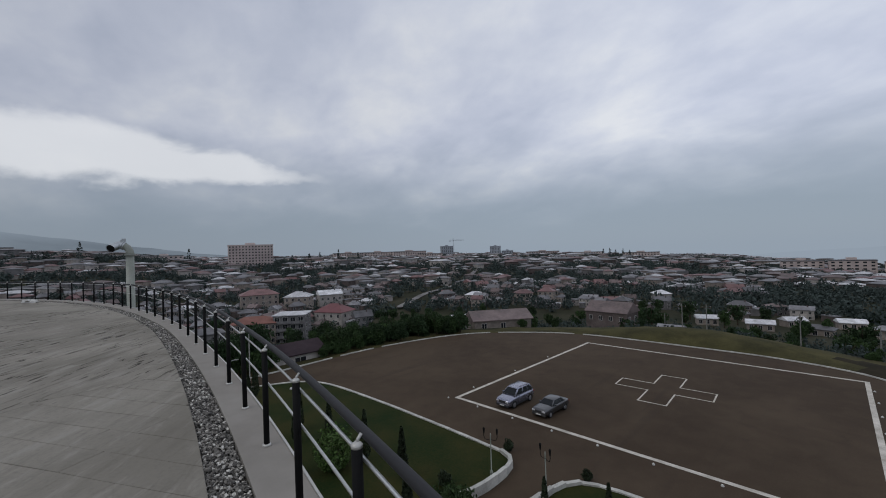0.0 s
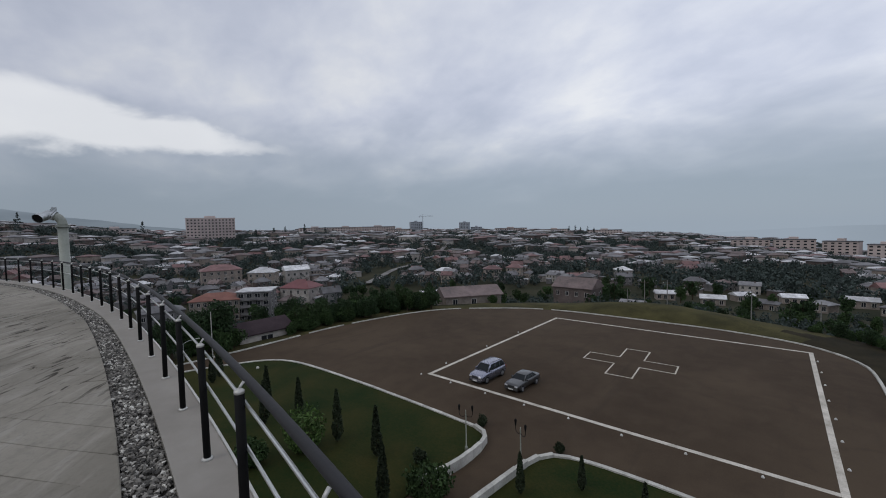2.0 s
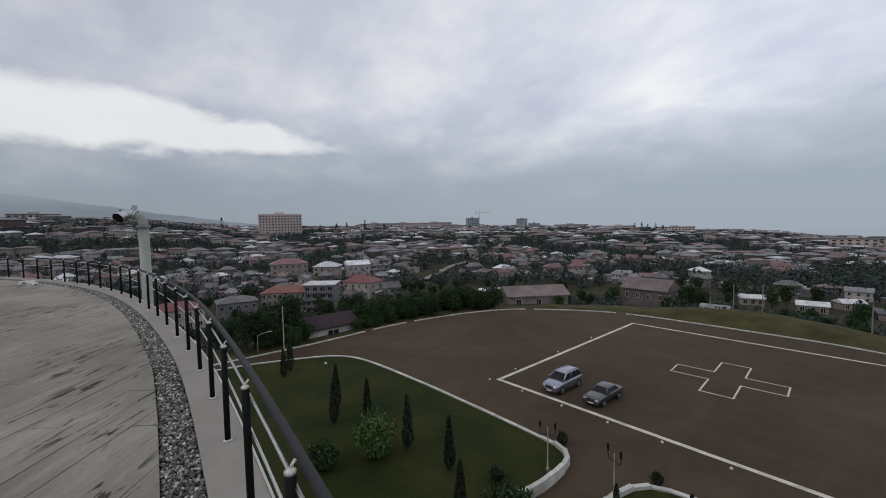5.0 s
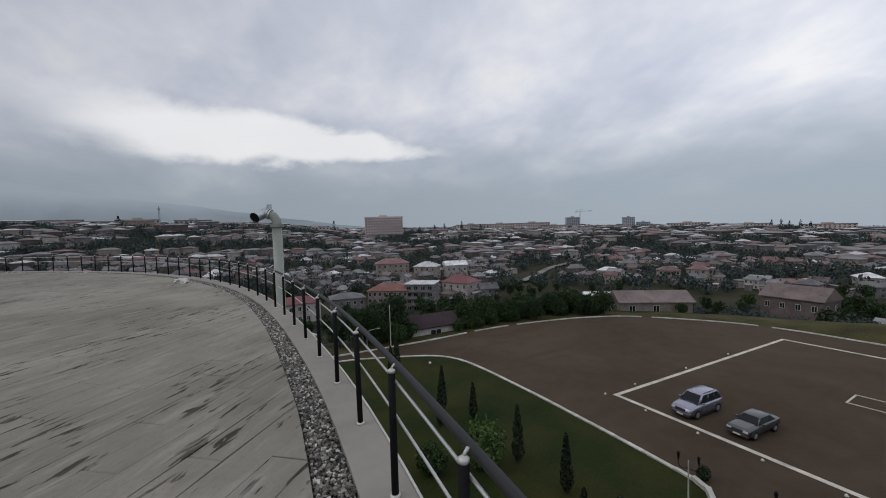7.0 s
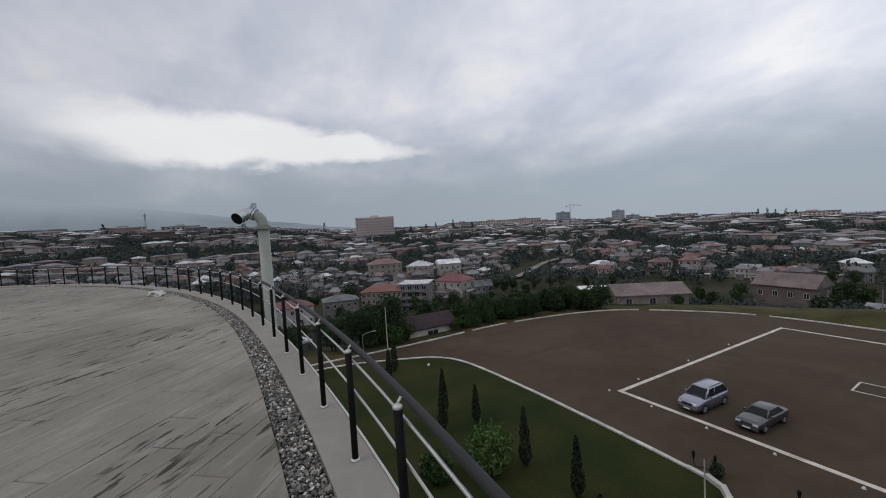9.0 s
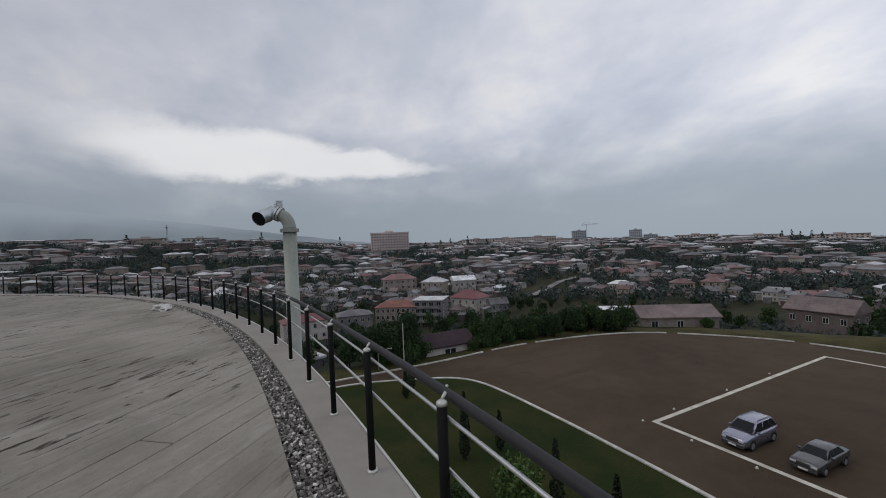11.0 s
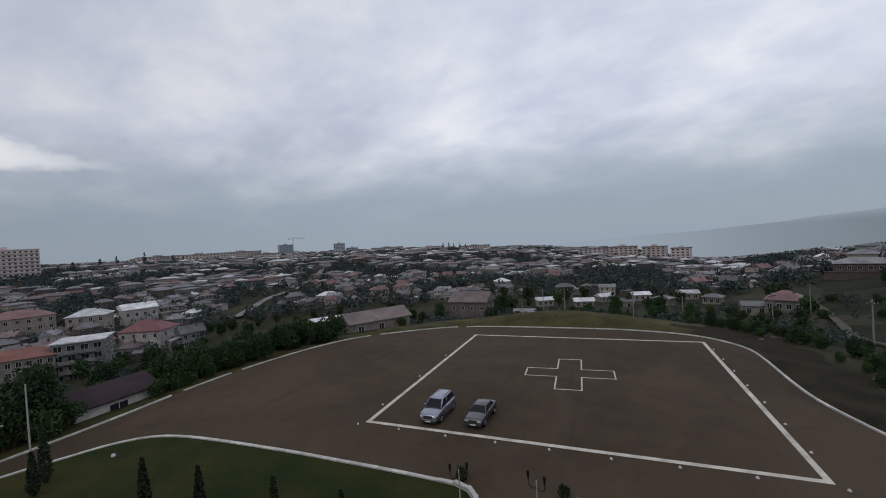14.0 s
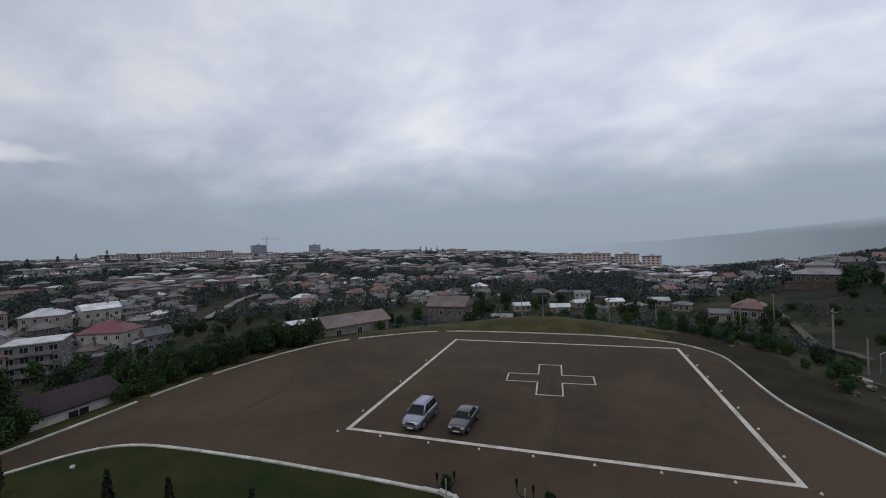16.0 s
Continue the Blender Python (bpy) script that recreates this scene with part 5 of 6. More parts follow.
# tower crane over the unfinished block
crane = thing("tower_crane", "thin grey tower crane above an unfinished block", "crane")
x, y = at_bearing(-42.6, 905)
crane.matrix_world = pose(x, y, 2, 0, 0, 40)
bm = bmesh.new()
for a, b in ((-0.7, -0.7), (0.7, -0.7), (0.7, 0.7), (-0.7, 0.7)):
    tube(bm, [(a, b, -4), (a, b, 41)], 0.16, 5)
for k in range(15):
    tube(bm, [(-0.7, -0.7, k * 3), (0.7, -0.7, k * 3 + 3)], 0.1, 4)
    tube(bm, [(0.7, 0.7, k * 3), (-0.7, 0.7, k * 3 + 3)], 0.1, 4)
part("mast", bm, M["bluegrey"], crane)
bm = bmesh.new()
for off in (-0.6, 0.6):
    tube(bm, [(-9, off, 40), (24, off, 40)], 0.2, 5)
tube(bm, [(-9, 0, 41.3), (0, 0, 44), (24, 0, 40.8)], 0.18, 5)
for k in range(11):
    tube(bm, [(-9 + k * 3, -0.6, 40), (-7.5 + k * 3, 0, 41.2), (-6 + k * 3, 0.6, 40)], 0.1, 4)
part("jib", bm, M["bluegrey"], crane)
bm = bmesh.new()
box(bm, -9, -6.5, -0.8, 0.8, 38.2, 40)
part("counterweight", bm, M["bluegrey"], crane)

# lattice mast on the western ridge
x, y = at_bearing(-97.2, 620)
mast = thing("radio_mast", "thin lattice mast on the western ridge", "mast", at=pose(x, y, 24))
bm = bmesh.new()
for a in range(3):
    c, s = math.cos(a * 2.1), math.sin(a * 2.1)
    tube(bm, [(1.6 * c, 1.6 * s, -4), (0.3 * c, 0.3 * s, 30)], 0.22, 4)
for k in range(8):
    tube(bm, [(1.4 - k * 0.14, 0, k * 3.6), (-0.7 + k * 0.07, 1.2 - k * 0.1, k * 3.6 + 3.6)], 0.14, 4)
part("lattice", bm, M["bluegrey"], mast)
bm = bmesh.new()
box(bm, -1.4, 1.4, -1.4, 1.4, 26, 27.5)
part("platform", bm, M["bluegrey"], mast)

# ---- trees of the slopes ----
KINDS = ((6.5, 2.9, 1.2, "leaf_dark"), (8.5, 3.4, 1.6, "leaf_dark"), (5.2, 2.7, 0.7, "leaf_mid"), (7.2, 2.6, 1.3, "leaf_mid"))
TREES = [make_tree(40 + i, h, w, b, 1700, 0.21, M[key]) for i, (h, w, b, key) in enumerate(KINDS)]
SLOPE_TREES = [make_tree(60 + i, h, w, b, 620, 0.36, M[key]) for i, (h, w, b, key) in enumerate(KINDS)]
for t in TREES + SLOPE_TREES:
    tagged(t, group="trees on the slopes")
TREES_ALL = TREES + SLOPE_TREES
unused = dict.fromkeys(TREES_ALL, True)


def plant(src, x, y, size=1.0, z=None):
    m = pose(x, y, (ground_at(x, y) if z is None else z) - 0.1, 0, 0, rng.uniform(0, 360))
    if unused.pop(src, None):
        src.matrix_world = m @ Matrix.Scale(size, 4)
        return src
    t = copy_thing(src, m)
    t.scale = (size,) * 3
    return t


# the dense belt beside the plaza's western kerb
for i in range(92):
    k = 10 + int(i / 92 * 21)
    p = Vector(KERB_LINE[k])
    way = (Vector(KERB_LINE[k + 1]) - p).normalized()
    out = Vector((-way.y, way.x))
    d = rng.uniform(2.2, 10.0)
    q = p + out * d + way * rng.uniform(-1.5, 1.5)
    if math.hypot(q.x + 24.6, q.y - 40.8) < 11 or math.hypot(q.x + 32.4, q.y + 4.1) < 5.6:
        continue
    plant(TREES[(0, 2, 3, 2)[i % 4]], q.x, q.y, rng.uniform(0.5, 0.82), ground_at(q.x, q.y) - 0.3)
for i in range(26):
    k = int(rng.uniform(0, 15))
    p = Vector(KERB_LINE[min(k, 13)])
    q = p + Vector((-rng.uniform(4, 16), rng.uniform(-2, 2)))
    if math.hypot(q.x + 32.9, q.y + 3.0) < 7.5 or (q.x > -31 and q.y > -12):
        continue
    plant(TREES[i % 4], q.x, q.y, rng.uniform(0.45, 0.75))
for x, y, size in ((-30.6, -10.6, 0.9), (-29.6, -12.6, 0.7), (-32.5, -9.8, 0.7), (-30.0, -16.5, 0.72), (-34, -11.5, 0.75), (-38.5, 5.5, 0.7), (-35, 9, 0.6)):
    plant(TREES[1], x, y, size)
for x, y, size in ((-28.9, -9.2, 0.62), (-28.7, -11.4, 0.7), (-29.4, -13.4, 0.75), (-28.9, -0.2, 0.45), (-29.4, 1.6, 0.5), (-28.6, 3.0, 0.42), (-36.8, -2.0, 0.6), (-36.4, -8.0, 0.7), (-29.0, 33.0, 0.6), (-18.6, 41.4, 0.42)):
    plant(TREES[2], x, y, size)
tree_spots.sort(key=lambda p: p[3])
for x, y, az, rr in tree_spots[:110]:
    plant(SLOPE_TREES[rng.randrange(4)], x + rng.uniform(-3, 3), y + rng.uniform(-3, 3), rng.uniform(0.6, 1.05))
# scrub and trees on the slope east of the plaza
for i in range(36):
    az, rr = rng.uniform(-6, 20), rng.uniform(88, 140)
    x, y = at_bearing(az, rr)
    plant(SLOPE_TREES[rng.randrange(4)], x, y, rng.uniform(0.4, 0.75))
for i in range(26):
    az, rr = rng.uniform(9, 21), rng.uniform(78, 112)
    x, y = at_bearing(az, rr)
    plant(TREES[2], x, y, rng.uniform(0.25, 0.5))


def wood_stuff(name, lots, per, clumps, wide_range, high_range, leaf, spread, label, seed):
    pick = random.Random(seed)
    at = [(x + pick.uniform(-spread, spread), y + pick.uniform(-spread, spread)) for x, y, az, rr in lots for _ in range(per)]
    heights = land_height(np.array([p[0] for p in at]), np.array([p[1] for p in at]))
    where = []
    for (x, y), z in zip(at, heights):
        high, wide = pick.uniform(*high_range), pick.uniform(*wide_range)
        for _ in range(clumps):
            v = Vector((pick.gauss(0, 1), pick.gauss(0, 1), pick.gauss(0, 1))).normalized() * pick.uniform(0.5, 1.0)
            where.append((x + v.x * wide, y + v.y * wide, z + high * (0.5 + 0.5 * v.z)))
    tagged(new(name, leaf_mesh(name, where, leaf, M["leaf_far_haze"], pick)), label, "trees", kind="stuff")


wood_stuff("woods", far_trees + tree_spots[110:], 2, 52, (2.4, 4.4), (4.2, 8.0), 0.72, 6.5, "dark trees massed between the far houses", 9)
scrub = []
while len(scrub) < 620:
    az, rr = rng.uniform(-118, 32), rng.uniform(72, 165)
    x, y = at_bearing(az, rr)
    if is_free(x, y, 9) and -19 < ground_at(x, y) < -1.2 and (az < 20.5 or rng.random() < 0.25):
        scrub.append((x, y, az, rr))
wood_stuff("scrub", scrub, 2, 44, (0.7, 1.9), (0.9, 2.8), 0.26, 3.0, "low dark scrub and young trees on the slope", 12)
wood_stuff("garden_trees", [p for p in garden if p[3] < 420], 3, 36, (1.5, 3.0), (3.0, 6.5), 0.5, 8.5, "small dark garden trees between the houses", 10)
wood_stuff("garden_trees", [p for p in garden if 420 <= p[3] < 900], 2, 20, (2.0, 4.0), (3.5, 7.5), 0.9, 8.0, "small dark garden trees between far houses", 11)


def poplars():
    pick = random.Random(13)
    spots = []
    for az, r, h in ((-77, 560, 19), (-62.8, 600, 15), (-61.4, 610, 17), (-58.9, 620, 20), (-56.2, 600, 16), (-55.2, 640, 13), (-65.0, 560, 13), (-22, 820, 17), (-21.2, 820, 19), (-20.5, 815, 16), (-19.6, 830, 18), (-18.8, 825, 15), (-87, 560, 17), (-101, 560, 14)):
        x, y = at_bearing(az, r)
        z = ground_at(x, y)
        for _ in range(90):
            t, a = pick.uniform(0.0, 1.0), pick.uniform(0, 6.3)
            d = 2.6 * math.sin(math.pi * min(0.97, 0.15 + 0.85 * t)) * pick.uniform(0.4, 1.1)
            spots.append((x + d * math.cos(a), y + d * math.sin(a), z + t * h))
    tagged(new("poplars", leaf_mesh("poplars", spots, 1.0, M["leaf_far_haze"], pick)), "slim dark poplars standing on the skyline", "trees", kind="stuff")


poplars()

# ---- poles ----
M["pole"] = paint("weathered_concrete_pole", (0.21, 0.205, 0.19), 0.15, 2, 8, 0.9)


def make_pole(high, name="utility_pole", label="pale concrete utility pole with a short crossarm", arm=True):
    pole = thing(name, label, "pole", "poles below the plaza")
    bm = bmesh.new()
    tube(bm, [(0, 0, -1.0), (0, 0, high)], [0.12, 0.075], 9)
    part("shaft", bm, M["pole"], pole)
    if arm:
        bm = bmesh.new()
        box(bm, -0.8, 0.8, -0.05, 0.05, high - 0.7, high - 0.58)
        part("crossarm", bm, M["bark"], pole)
        for x in (-0.7, 0.0, 0.7):
            bm = bmesh.new()
            tube(bm, [(x, 0, high - 0.58), (x, 0, high - 0.38)], [0.05, 0.03], 6)
            part("insulator", bm, M["cap"], pole)
    return pole


pole = make_pole(8.0)
x, y = 7.0, 64.0
pole.matrix_world = pose(x, y, ground_at(x, y))
for x, y, turn in ((12.2, 60.3, 20), (26.0, 62.8, 60), (36.0, 68.1, 10), (54.4, 41.1, 80), (48.6, 58.0, 30), (59.5, 52.0, 10), (66.0, 90.0, 40), (-2.0, 84.0, 0)):
    copy_thing(pole, pose(x, y, ground_at(x, y) - rng.uniform(0, 1.2), 0, 0, turn))
mast_pole = thing("lamp_mast", "slim white mast by the lawn kerb", "mast", at=pose(-22.7, -14.2, 0))
bm = bmesh.new()
tube(bm, [(0, 0, -0.3), (0, 0, 6.75)], [0.075, 0.05], 10)
part("shaft", bm, M["cap"], mast_pole)
bm = bmesh.new()
tube(bm, [(0, 0, 0.0), (0, 0, 0.03), (0, 0, 0.04)], [0.17, 0.17, 0.09], 12)
part("base_plate", bm, M["galv"], mast_pole)

small = thing("arm_lamp", "small pale lamp with a bent arm by the road", "street lamp", at=pose(-28.4, -15.6, ground_at(-28.4, -15.6)))
bm = bmesh.new()
tube(bm, [(0, 0, -0.3), (0, 0, 2.3), (0.15, 0.5, 2.55), (0.4, 1.3, 2.7)], [0.06, 0.045, 0.04, 0.035], 8)
part("pole", bm, M["galv"], small)
bm = bmesh.new()
box(bm, -0.09, 0.09, -0.25, 0.25, -0.05, 0.05, Matrix.Translation((0.47, 1.55, 2.72)) @ Matrix.Rotation(radians(-16), 4, "Z"), 0.02)
part("head", bm, M["cap"], small)

# open meadow on the eastern slope, and the bushes along its lower edge
M["meadow"] = paint("rough_meadow_grass", (0.007, 0.012, 0.005), 0.4, 0.14, 18, 0.95, bump=0.8, other=(0.026, 0.029, 0.012), place="World")
bm = bmesh.new()
rows = []
for i in range(25):
    row = []
    for k in range(21):
        rr = 78 + 5.4 * i
        az = 20.6 + 1.1 * k + (1.4 * noise.noise((rr * 0.05, 3.0, 0)) if k == 0 else 0.0)
        x, y = at_bearing(az, rr)
        lift = -0.3 if i in (0, 24) or k in (0, 20) else 0.28 + 0.22 * noise.noise((x * 0.12, y * 0.12, 5))
        row.append(bm.verts.new((x, y, ground_at(x, y) + lift)))
    rows.append(row)
for a, b in zip(rows, rows[1:]):
    for k in range(20):
        bm.faces.new((a[k], b[k], b[k + 1], a[k + 1]))
bmesh.ops.recalc_face_normals(bm, faces=bm.faces)
structure("meadow", bm, M["meadow"], "open rough green meadow on the eastern slope", True)
for i in range(46):
    k = 57 + int(i / 46 * 15)
    p = Vector(KERB_LINE[k])
    way = (Vector(KERB_LINE[k + 1]) - p).normalized()
    q = p + Vector((-way.y, way.x)) * rng.uniform(7.5, 17.0) + way * rng.uniform(-1.2, 1.2)
    if math.hypot(q.x - 51.2, q.y - 22.2) < 4.5:
        continue
    plant(TREES[2 if i % 3 else 0], q.x, q.y, rng.uniform(0.22, 0.42))
for az, rr, size in ((25.6, 128, 0.42), (28.6, 110, 0.5), (29.6, 118, 0.6), (30.4, 132, 0.7), (22.0, 152, 0.5), (29.0, 168, 0.7), (21.4, 126, 0.5)):
    plant(TREES[2], *at_bearing(az, rr), size)

# dirt track on the eastern slope
bm = bmesh.new()
TRACK = smooth_line([(55.5, 36), (57.5, 43), (60.4, 55.4), (66.1, 76.9), (71.2, 99.7), (72.5, 118)], 6)
left, right = [], []
for i, p in enumerate(TRACK):
    way = (Vector(TRACK[min(i + 1, len(TRACK) - 1)]) - Vector(TRACK[max(i - 1, 0)])).normalized()
    for store, side in ((left, 0.8), (right, -0.8)):
        side *= 1 + 0.3 * noise.noise((i * 0.4, side, 0))
        x, y = p[0] - way.y * side, p[1] + way.x * side
        store.append(bm.verts.new((x, y, max(ground_at(x, y), ground_at(*p)) + 0.75)))
for i in range(len(TRACK) - 1):
    bm.faces.new((left[i], right[i], right[i + 1], left[i + 1]))
M["dirt"] = paint("pale_dirt", (0.06, 0.054, 0.040), 0.3, 0.3, 14, 0.95, other=(0.12, 0.108, 0.085), place="World")
structure("dirt_track", bm, M["dirt"], "pale dirt track running down the slope", True)
for i in range(16):
    x, y = rng.choice(((47.5, 21.5), (46.0, 19.5), (42.5, 38.5), (36.0, 48.5)))
    x, y = x + rng.uniform(-2.2, 2.2), y + rng.uniform(-2.2, 2.2)
    k = rng.uniform(0.18, 0.42)
    bm = bmesh.new()
    bmesh.ops.create_icosphere(bm, subdivisions=2, radius=k)
    for v in bm.verts:
        v.co *= 1 + 0.7 * noise.noise(v.co * 2.4 / k + Vector((i, 0, 0)))
        v.co.z *= 0.6
    thing("rubble_block", "pale broken stone lying on the grass bank", "rubble", "rubble on the bank", pose(x, y, ground_at(x, y) + 0.12), bm, M["dirt"])

# the road, houses and broken slabs at the far eastern bank
def bank_strip(name, label, line, half, lift, material, shift=0.0):
    bm = bmesh.new()
    left, right = [], []
    for i, p in enumerate(line):
        way = (Vector(line[min(i + 1, len(line) - 1)]) - Vector(line[max(i - 1, 0)])).normalized()
        z = ground_at(*p) + lift
        for store, side in ((left, shift + half), (right, shift - half)):
            store.append([bm.verts.new((p[0] - way.y * side, p[1] + way.x * side, z + dz)) for dz in (0.0, -0.9)])
    for i in range(len(line) - 1):
        a, b, c, d = left[i], right[i], right[i + 1], left[i + 1]
        bm.faces.new((a[0], b[0], c[0], d[0]))
        bm.faces.new((a[0], d[0], d[1], a[1]))
        bm.faces.new((b[1], c[1], c[0], b[0]))
    bmesh.ops.recalc_face_normals(bm, faces=bm.faces)
    structure(name, bm, material, label)


BANK_ROAD = smooth_line([(92, 70), (92.5, 82), (94.5, 94), (102, 108), (111, 121), (124, 129), (142, 134)], 8)
M["bank_road"] = paint("worn_grey_road", (0.062, 0.060, 0.058), 0.3, 0.2, 14, 0.9, other=(0.095, 0.092, 0.088), place="World")
bank_strip("road", "grey road curving up the eastern bank", BANK_ROAD, 2.6, 0.35, M["bank_road"])
bank_strip("road_edge", "pale kerb along the outer edge of the bank road", BANK_ROAD, 0.16, 0.6, M["kerb"], 2.85)
BANK = "houses on the eastern bank"
for x, y, w, d, h, kind, tone, wall, label in ((121.5, 144.5, 8.5, 8, 6.6, "flat", 0, 1, "grey two-storey house with a flat roof on the bank"), (135, 146, 12, 8, 6.0, "hip", 1, 1, "grey house with a pale metal roof on the bank"), (105.5, 98.5, 6.5, 5, 3.0, "gable", 1, 1, "small building with a pale sheet roof by the bank road")):
    place_it = make_house(label, w, d, h, kind, 1.5, ROOFS[tone], WALLS[wall], 2, 2 if h > 5 else 1, BANK, chimney=False)
    place_it.matrix_world = pose(x, y, ground_at(x, y) + 0.2, 0, 0, face_eye(x, y, 8))
for x, y, size, src in ((125.6, 142.2, 1.25, 1), (114, 142, 0.9, 0), (108, 138, 1.0, 1), (103, 133, 0.95, 0), (99, 128, 0.8, 3), (128, 138, 0.7, 2), (110, 146, 1.1, 1), (96, 118, 0.6, 2), (83, 100, 0.55, 2)):
    plant(SLOPE_TREES[src], x, y, size)
short = make_pole(4.2, "utility_pole", "short plain pale concrete pole on the bank", False)
short.matrix_world = pose(51.8, 29.1, ground_at(51.8, 29.1))
copy_thing(small, pose(53.7, 30.5, ground_at(53.7, 30.5), 0, 0, -70))
for i in range(26):
    x, y = 51.2 + rng.uniform(-3.4, 4.2), 22.2 + rng.uniform(-2.6, 3.2)
    a, b, c = rng.uniform(0.18, 0.6), rng.uniform(0.14, 0.32), rng.uniform(0.06, 0.14)
    bm = bmesh.new()
    box(bm, -a, a, -b, b, -c, c, None, 0.03)
    for v in bm.verts:
        v.co += Vector((0.14, 0.12, 0.03)) * noise.noise(v.co * 1.3 + Vector((i * 3.1, 0, 0)))
    thing("concrete_block", "pale broken concrete block lying tilted on the bank", "rubble", "rubble on the bank", pose(x, y, ground_at(x, y) + 0.3, rng.uniform(-28, 28), rng.uniform(-24, 24), rng.uniform(0, 360)), bm, WALLS[(1, 0, 3)[i % 3]])

x, y = at_bearing(31.9, 168)
bank_mast = thing("lattice_mast", "dark lattice mast beside a house on the bank", "mast", at=pose(x, y, ground_at(x, y), 0, 0, 20))
for a, b in ((-0.7, -0.7), (0.7, -0.7), (0.7, 0.7), (-0.7, 0.7)):
    bm = bmesh.new()
    tube(bm, [(a, b, -1.0), (a * 0.55, b * 0.55, 22.0)], 0.09, 5)
    part("leg", bm, M["bluegrey"], bank_mast)
bm = bmesh.new()
for k in range(11):
    w0, w1, z = 0.7 - 0.0145 * 2 * k, 0.7 - 0.0145 * 2 * (k + 1), 2.0 * k
    for sx, sy, ex, ey in ((-1, -1, 1, -1), (1, -1, 1, 1), (1, 1, -1, 1), (-1, 1, -1, -1)):
        tube(bm, [(sx * w0, sy * w0, z), (ex * w1, ey * w1, z + 2.0)], 0.05, 4)
part("bracing", bm, M["bluegrey"], bank_mast)
bm = bmesh.new()
box(bm, -0.55, 0.55, -0.55, 0.55, 19.4, 21.4, None, 0.05)
part("antenna", bm, M["bluegrey"], bank_mast)

# ---- misty hills far off, their haze painted as emission ----


def mist_paint(name, low, high, clear_x, thick_x, under, haze_fade_tone):
    """Glowing hill tones, haze painted in towards one end, low cloud at the top."""
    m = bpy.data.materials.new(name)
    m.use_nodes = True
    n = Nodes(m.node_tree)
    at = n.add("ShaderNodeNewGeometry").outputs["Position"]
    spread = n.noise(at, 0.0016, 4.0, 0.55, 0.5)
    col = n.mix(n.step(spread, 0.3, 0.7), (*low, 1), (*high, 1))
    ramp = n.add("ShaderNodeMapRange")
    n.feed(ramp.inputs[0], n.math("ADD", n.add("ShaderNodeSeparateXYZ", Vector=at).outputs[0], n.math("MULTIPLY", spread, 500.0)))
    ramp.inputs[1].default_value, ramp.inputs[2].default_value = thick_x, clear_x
    col = n.mix(ramp.outputs[0], (*haze_fade_tone, 1), col)
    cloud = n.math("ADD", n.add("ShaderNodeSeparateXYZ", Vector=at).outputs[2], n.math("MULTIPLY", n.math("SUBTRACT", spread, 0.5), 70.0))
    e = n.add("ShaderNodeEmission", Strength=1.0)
    n.feed(e.inputs[0], n.mix(n.step(cloud, *under), col, (*haze_fade_tone, 1)))
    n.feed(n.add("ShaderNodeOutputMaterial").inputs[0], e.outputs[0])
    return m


def misty_hills(name, r, profile, material):
    bm = bmesh.new()
    azs = np.arange(profile[0][0], profile[-1][0] + 0.01, 0.5)
    els = np.interp(azs, [p[0] for p in profile], [p[1] for p in profile])
    prev = None
    for az, el in zip(azs, els):
        el += 0.22 * noise.noise((az * 0.16, r * 0.01, 0)) + 0.06 * noise.noise((az * 0.7, 1, 0))
        x, y = at_bearing(az, r)
        xb, yb = at_bearing(az, r * 1.12)
        col = [bm.verts.new((x, y, -420)), bm.verts.new((x, y, 16.4 + (r - 250) * math.tan(radians(el)) * 0.7)), bm.verts.new((xb, yb, 16.4 + r * 1.12 * math.tan(radians(el)))), bm.verts.new((xb, yb, -420))]
        if prev:
            for i in range(3):
                bm.faces.new((prev[i], col[i], col[i + 1], prev[i + 1]))
        prev = col
    structure(name, bm, material, "glowing far hills with blue-grey haze and low cloud painted in", True)


misty_hills("backdrop_1", 4000, ((-130, 5.8), (-109, 5.5), (-103, 4.6), (-92, 3.3), (-84, 2.0), (-76, 0.8), (-66, -0.6), (-50, -2.0), (-40, -2.5)), mist_paint("painted_haze_hill_west", (0.150, 0.182, 0.218), (0.185, 0.222, 0.262), -3600, -1800, (130.0, 400.0), (0.262, 0.311, 0.368)))
misty_hills("backdrop_2", 3800, ((-14, -3.0), (-4, -1.8), (4, -1.1), (12, -0.7), (20, 0.1), (29, 1.0), (45, 2.5), (70, 3.0)), mist_paint("painted_haze_hill_east", (0.115, 0.138, 0.156), (0.160, 0.187, 0.210), 2700, 500, (-15.0, 95.0), (0.300, 0.355, 0.420)))

# ---- stone paving of the terrace, laid in two fields that meet in a chevron ----
MEET = 25.75


def cut(poly, px, py, nx, ny):
    """The part of a polygon on the inner side of a line through p with outward normal n."""
    out = []
    for (ax, ay), (bx, by) in zip(poly, poly[1:] + poly[:1]):
        da, db = (ax - px) * nx + (ay - py) * ny, (bx - px) * nx + (by - py) * ny
        if da <= 0:
            out.append((ax, ay))
        if da * db < 0:
            t = da / (da - db)
            out.append((ax + (bx - ax) * t, ay + (by - ay) * t))
    return out


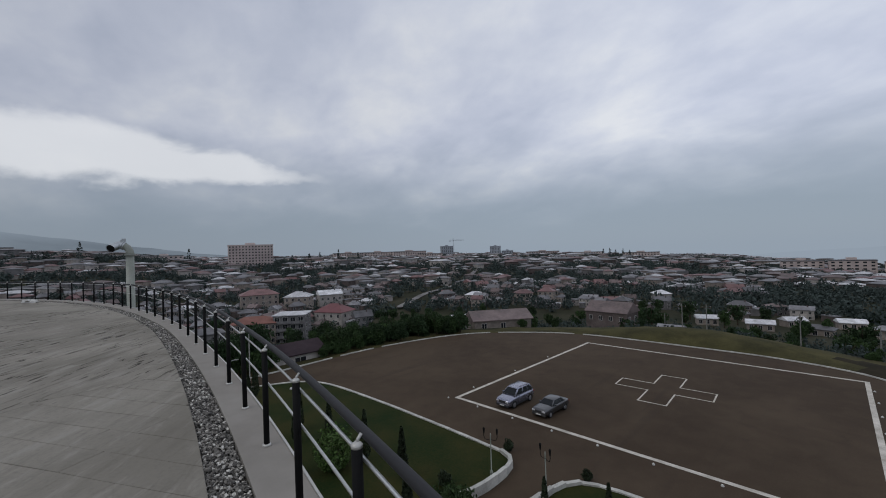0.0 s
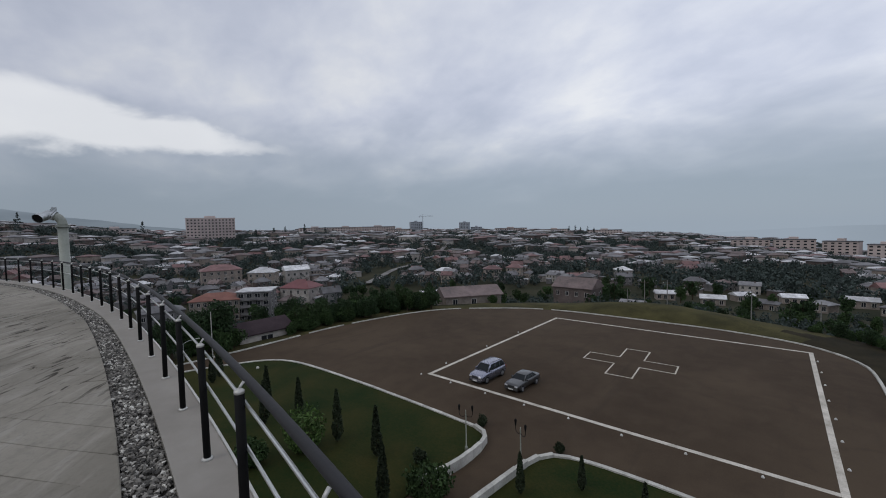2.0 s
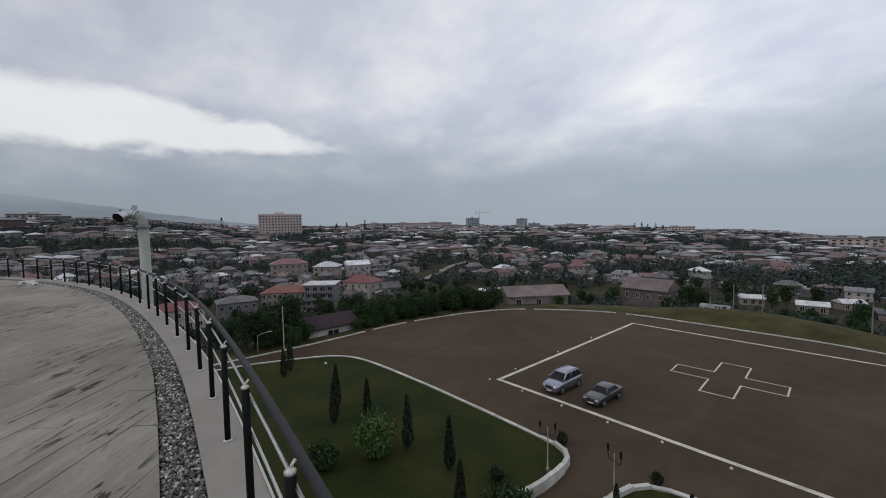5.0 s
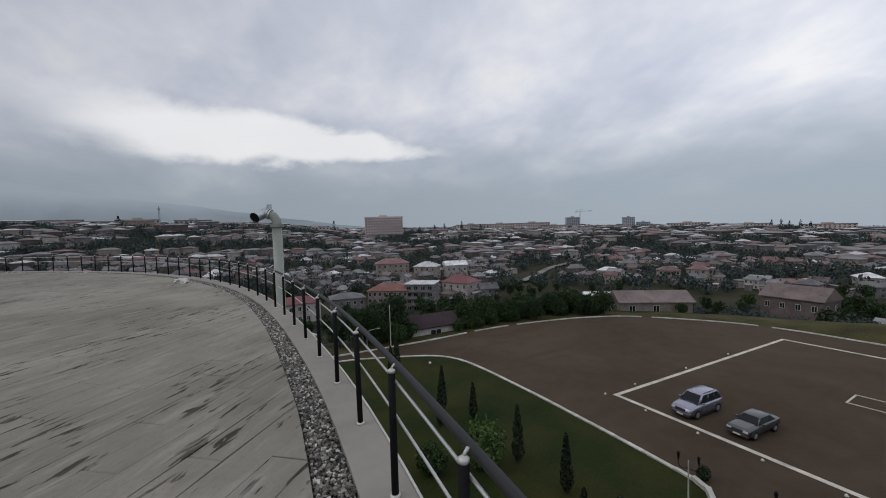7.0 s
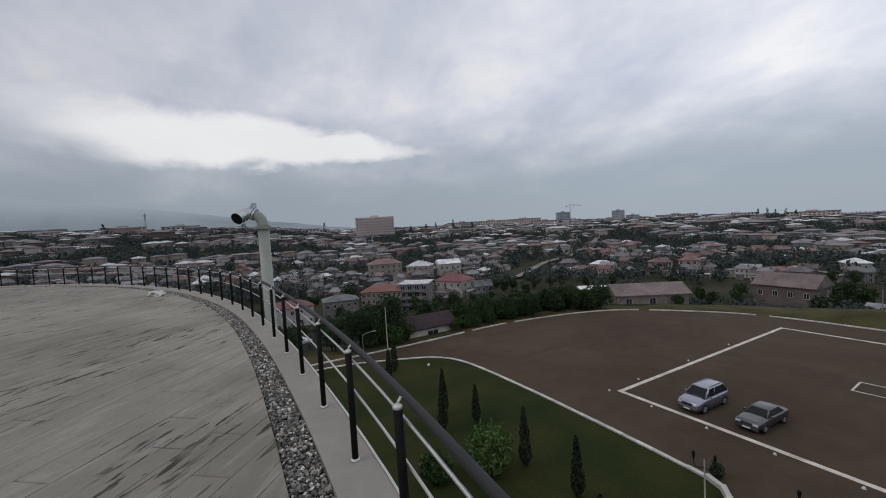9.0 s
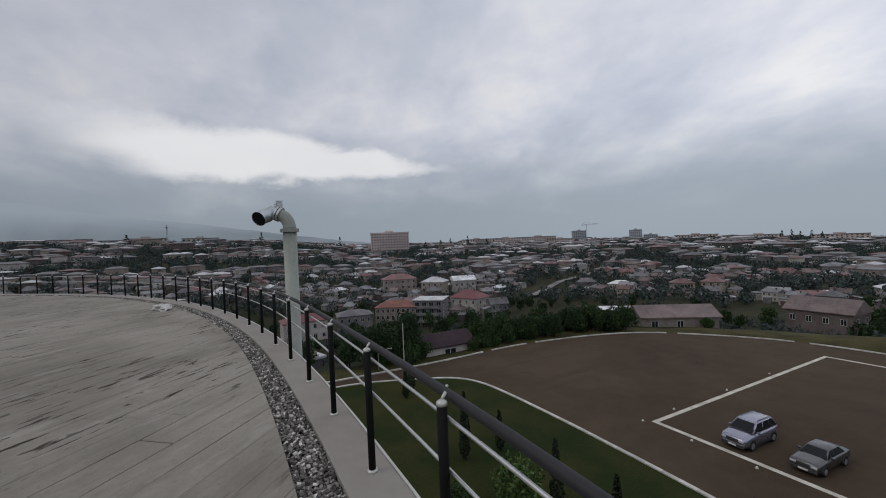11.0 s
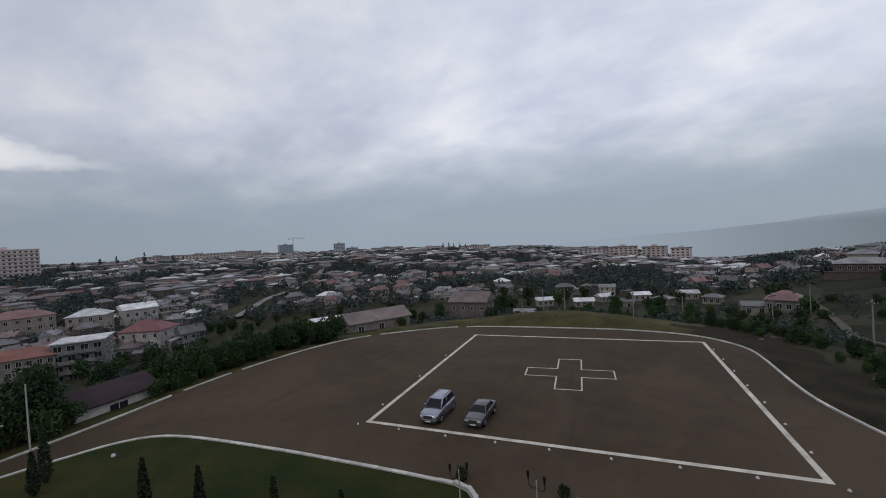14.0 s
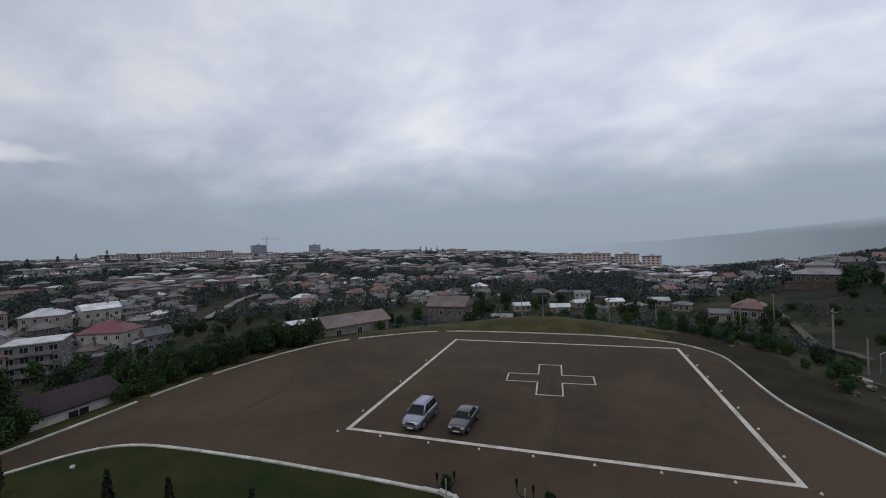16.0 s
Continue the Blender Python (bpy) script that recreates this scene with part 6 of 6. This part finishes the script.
def rim_place(x, y):
    """Metres along the rail and outward of it."""
    if x >= AX:
        a = math.atan2(x - AX, y - (AY - R_EAST))
        return a * R_EAST, math.hypot(x - AX, y - (AY - R_EAST)) - R_EAST
    a = math.atan2(x - AX, y - (AY - R_NEAR))
    if a >= TURN_A:
        return a * R_NEAR, math.hypot(x - AX, y - (AY - R_NEAR)) - R_NEAR
    a = math.atan2(x - WEST_C[0], y - WEST_C[1])
    return S_TURN + (a - TURN_A) * R_WEST, math.hypot(x - WEST_C[0], y - WEST_C[1]) - R_WEST


def lay_paving():
    near, rest_v, rest_f = [], [], []
    pick = random.Random(31)
    floor = bpy.data.objects["floor"]
    for lo_x, hi_x, angle in ((-6.0, MEET, 139.5), (MEET, 40.0, 28.5)):
        c, s = math.cos(radians(angle)), math.sin(radians(angle))
        wide = 0.245
        for row in range(-160, 160):
            v = row * wide
            u = -45.0 + pick.uniform(0, 1.5)
            while u < 45:
                length = pick.uniform(0.9, 2.4)
                gap = pick.choice((0.0006, 0.0006, 0.001, 0.002, 0.004))
                slack = pick.choice((0.001, 0.002, 0.004, 0.007, 0.011) if angle > 90 else (0.004, 0.006, 0.009, 0.012))
                mu, mv = u + length / 2, v + wide / 2
                ox, oy = 20.0, -38.0
                mx, my = ox + mu * c - mv * s, oy + mu * s + mv * c
                u0, u1 = u, u + length
                u += length
                if not (lo_x - 1.5 < mx < hi_x + 1.5 and -47.5 < my < -30):
                    continue
                st, off = rim_place(mx, my)
                if off > GRAVEL_IN + 1.2:
                    continue
                def seam(line, uu):
                    wander = 0.014 * noise.noise((uu * 1.1, line * 5.3, angle)) + 0.004 * noise.noise((uu * 6.0, line * 2.3, angle))
                    open_by = 0.0006 + 0.015 * max(0.0, noise.noise((uu * 0.8, line * 3.7, 9.0)) + (0.06 if angle > 90 else 0.22))
                    return line * wide + wander, open_by / 2

                us = [u0 + gap + (u1 - u0 - 2 * gap) * k / 5 for k in range(6)]
                low_side = [(uu, seam(row, uu)[0] + seam(row, uu)[1]) for uu in us]
                high_side = [(uu, seam(row + 1, uu)[0] - seam(row + 1, uu)[1]) for uu in us[::-1]]
                raw = low_side + high_side
                poly = [(ox + a * c - b * s, oy + a * s + b * c) for a, b in raw]
                poly = cut(poly, lo_x, 0, -1, 0)
                poly = cut(poly, hi_x, 0, 1, 0) if len(poly) > 2 else poly
                if len(poly) > 2 and off > GRAVEL_IN - 1.4:
                    for d in (-1.0, -0.5, 0.0, 0.5, 1.0):
                        px, py = rim(st + d, GRAVEL_IN)
                        a = rim_arc(st + d)[3]
                        poly = cut(poly, px, py, math.sin(a), math.cos(a))
                        if len(poly) < 3:
                            break
                if len(poly) < 3:
                    continue
                area = abs(sum(p[0] * q[1] - p[1] * q[0] for p, q in zip(poly, poly[1:] + poly[:1]))) / 2
                if area < 0.004:
                    continue
                top = FLOOR + pick.uniform(-0.002, 0.001)
                if -10.5 < st < 9.5 and GRAVEL_IN - 2.6 < off:
                    near.append((poly, top, st, off))
                else:
                    at, n = len(rest_v), len(poly)
                    rest_v += [(*p, top) for p in poly] + [(*p, FLOOR - 0.03) for p in poly]
                    rest_f.append(tuple(range(at, at + n)))
                    rest_f += [(at + i, at + n + i, at + n + (i + 1) % n, at + (i + 1) % n) for i in range(n)]
    near.sort(key=lambda p: -p[3])
    for poly, top, st, off in near[300:]:
        at, n = len(rest_v), len(poly)
        rest_v += [(*p, top) for p in poly] + [(*p, FLOOR - 0.03) for p in poly]
        rest_f.append(tuple(range(at, at + n)))
        rest_f += [(at + i, at + n + i, at + n + (i + 1) % n, at + (i + 1) % n) for i in range(n)]
    for poly, top, st, off in near[:300]:
        bm = bmesh.new()
        low = [bm.verts.new((*p, FLOOR - 0.049)) for p in poly]
        mid = [bm.verts.new((*p, top - 0.005)) for p in poly]
        cx, cy = sum(p[0] for p in poly) / len(poly), sum(p[1] for p in poly) / len(poly)
        up = [bm.verts.new((p[0] + (cx - p[0]) * 0.012, p[1] + (cy - p[1]) * 0.012, top)) for p in poly]
        n = len(poly)
        bm.faces.new(up)
        for a, b in ((low, mid), (mid, up)):
            for i in range(n):
                bm.faces.new((a[i], a[(i + 1) % n], b[(i + 1) % n], b[i]))
        bmesh.ops.recalc_face_normals(bm, faces=bm.faces)
        part("paving_stone", bm, M["stone"], floor)
    me = bpy.data.meshes.new("paving")
    me.from_pydata(rest_v, [], rest_f)
    me.materials.append(M["stone"])
    ob = new("paving", me)
    ob.parent = floor
    tagged(ob, "further grey stone paving strips", kind="stuff")


lay_paving()
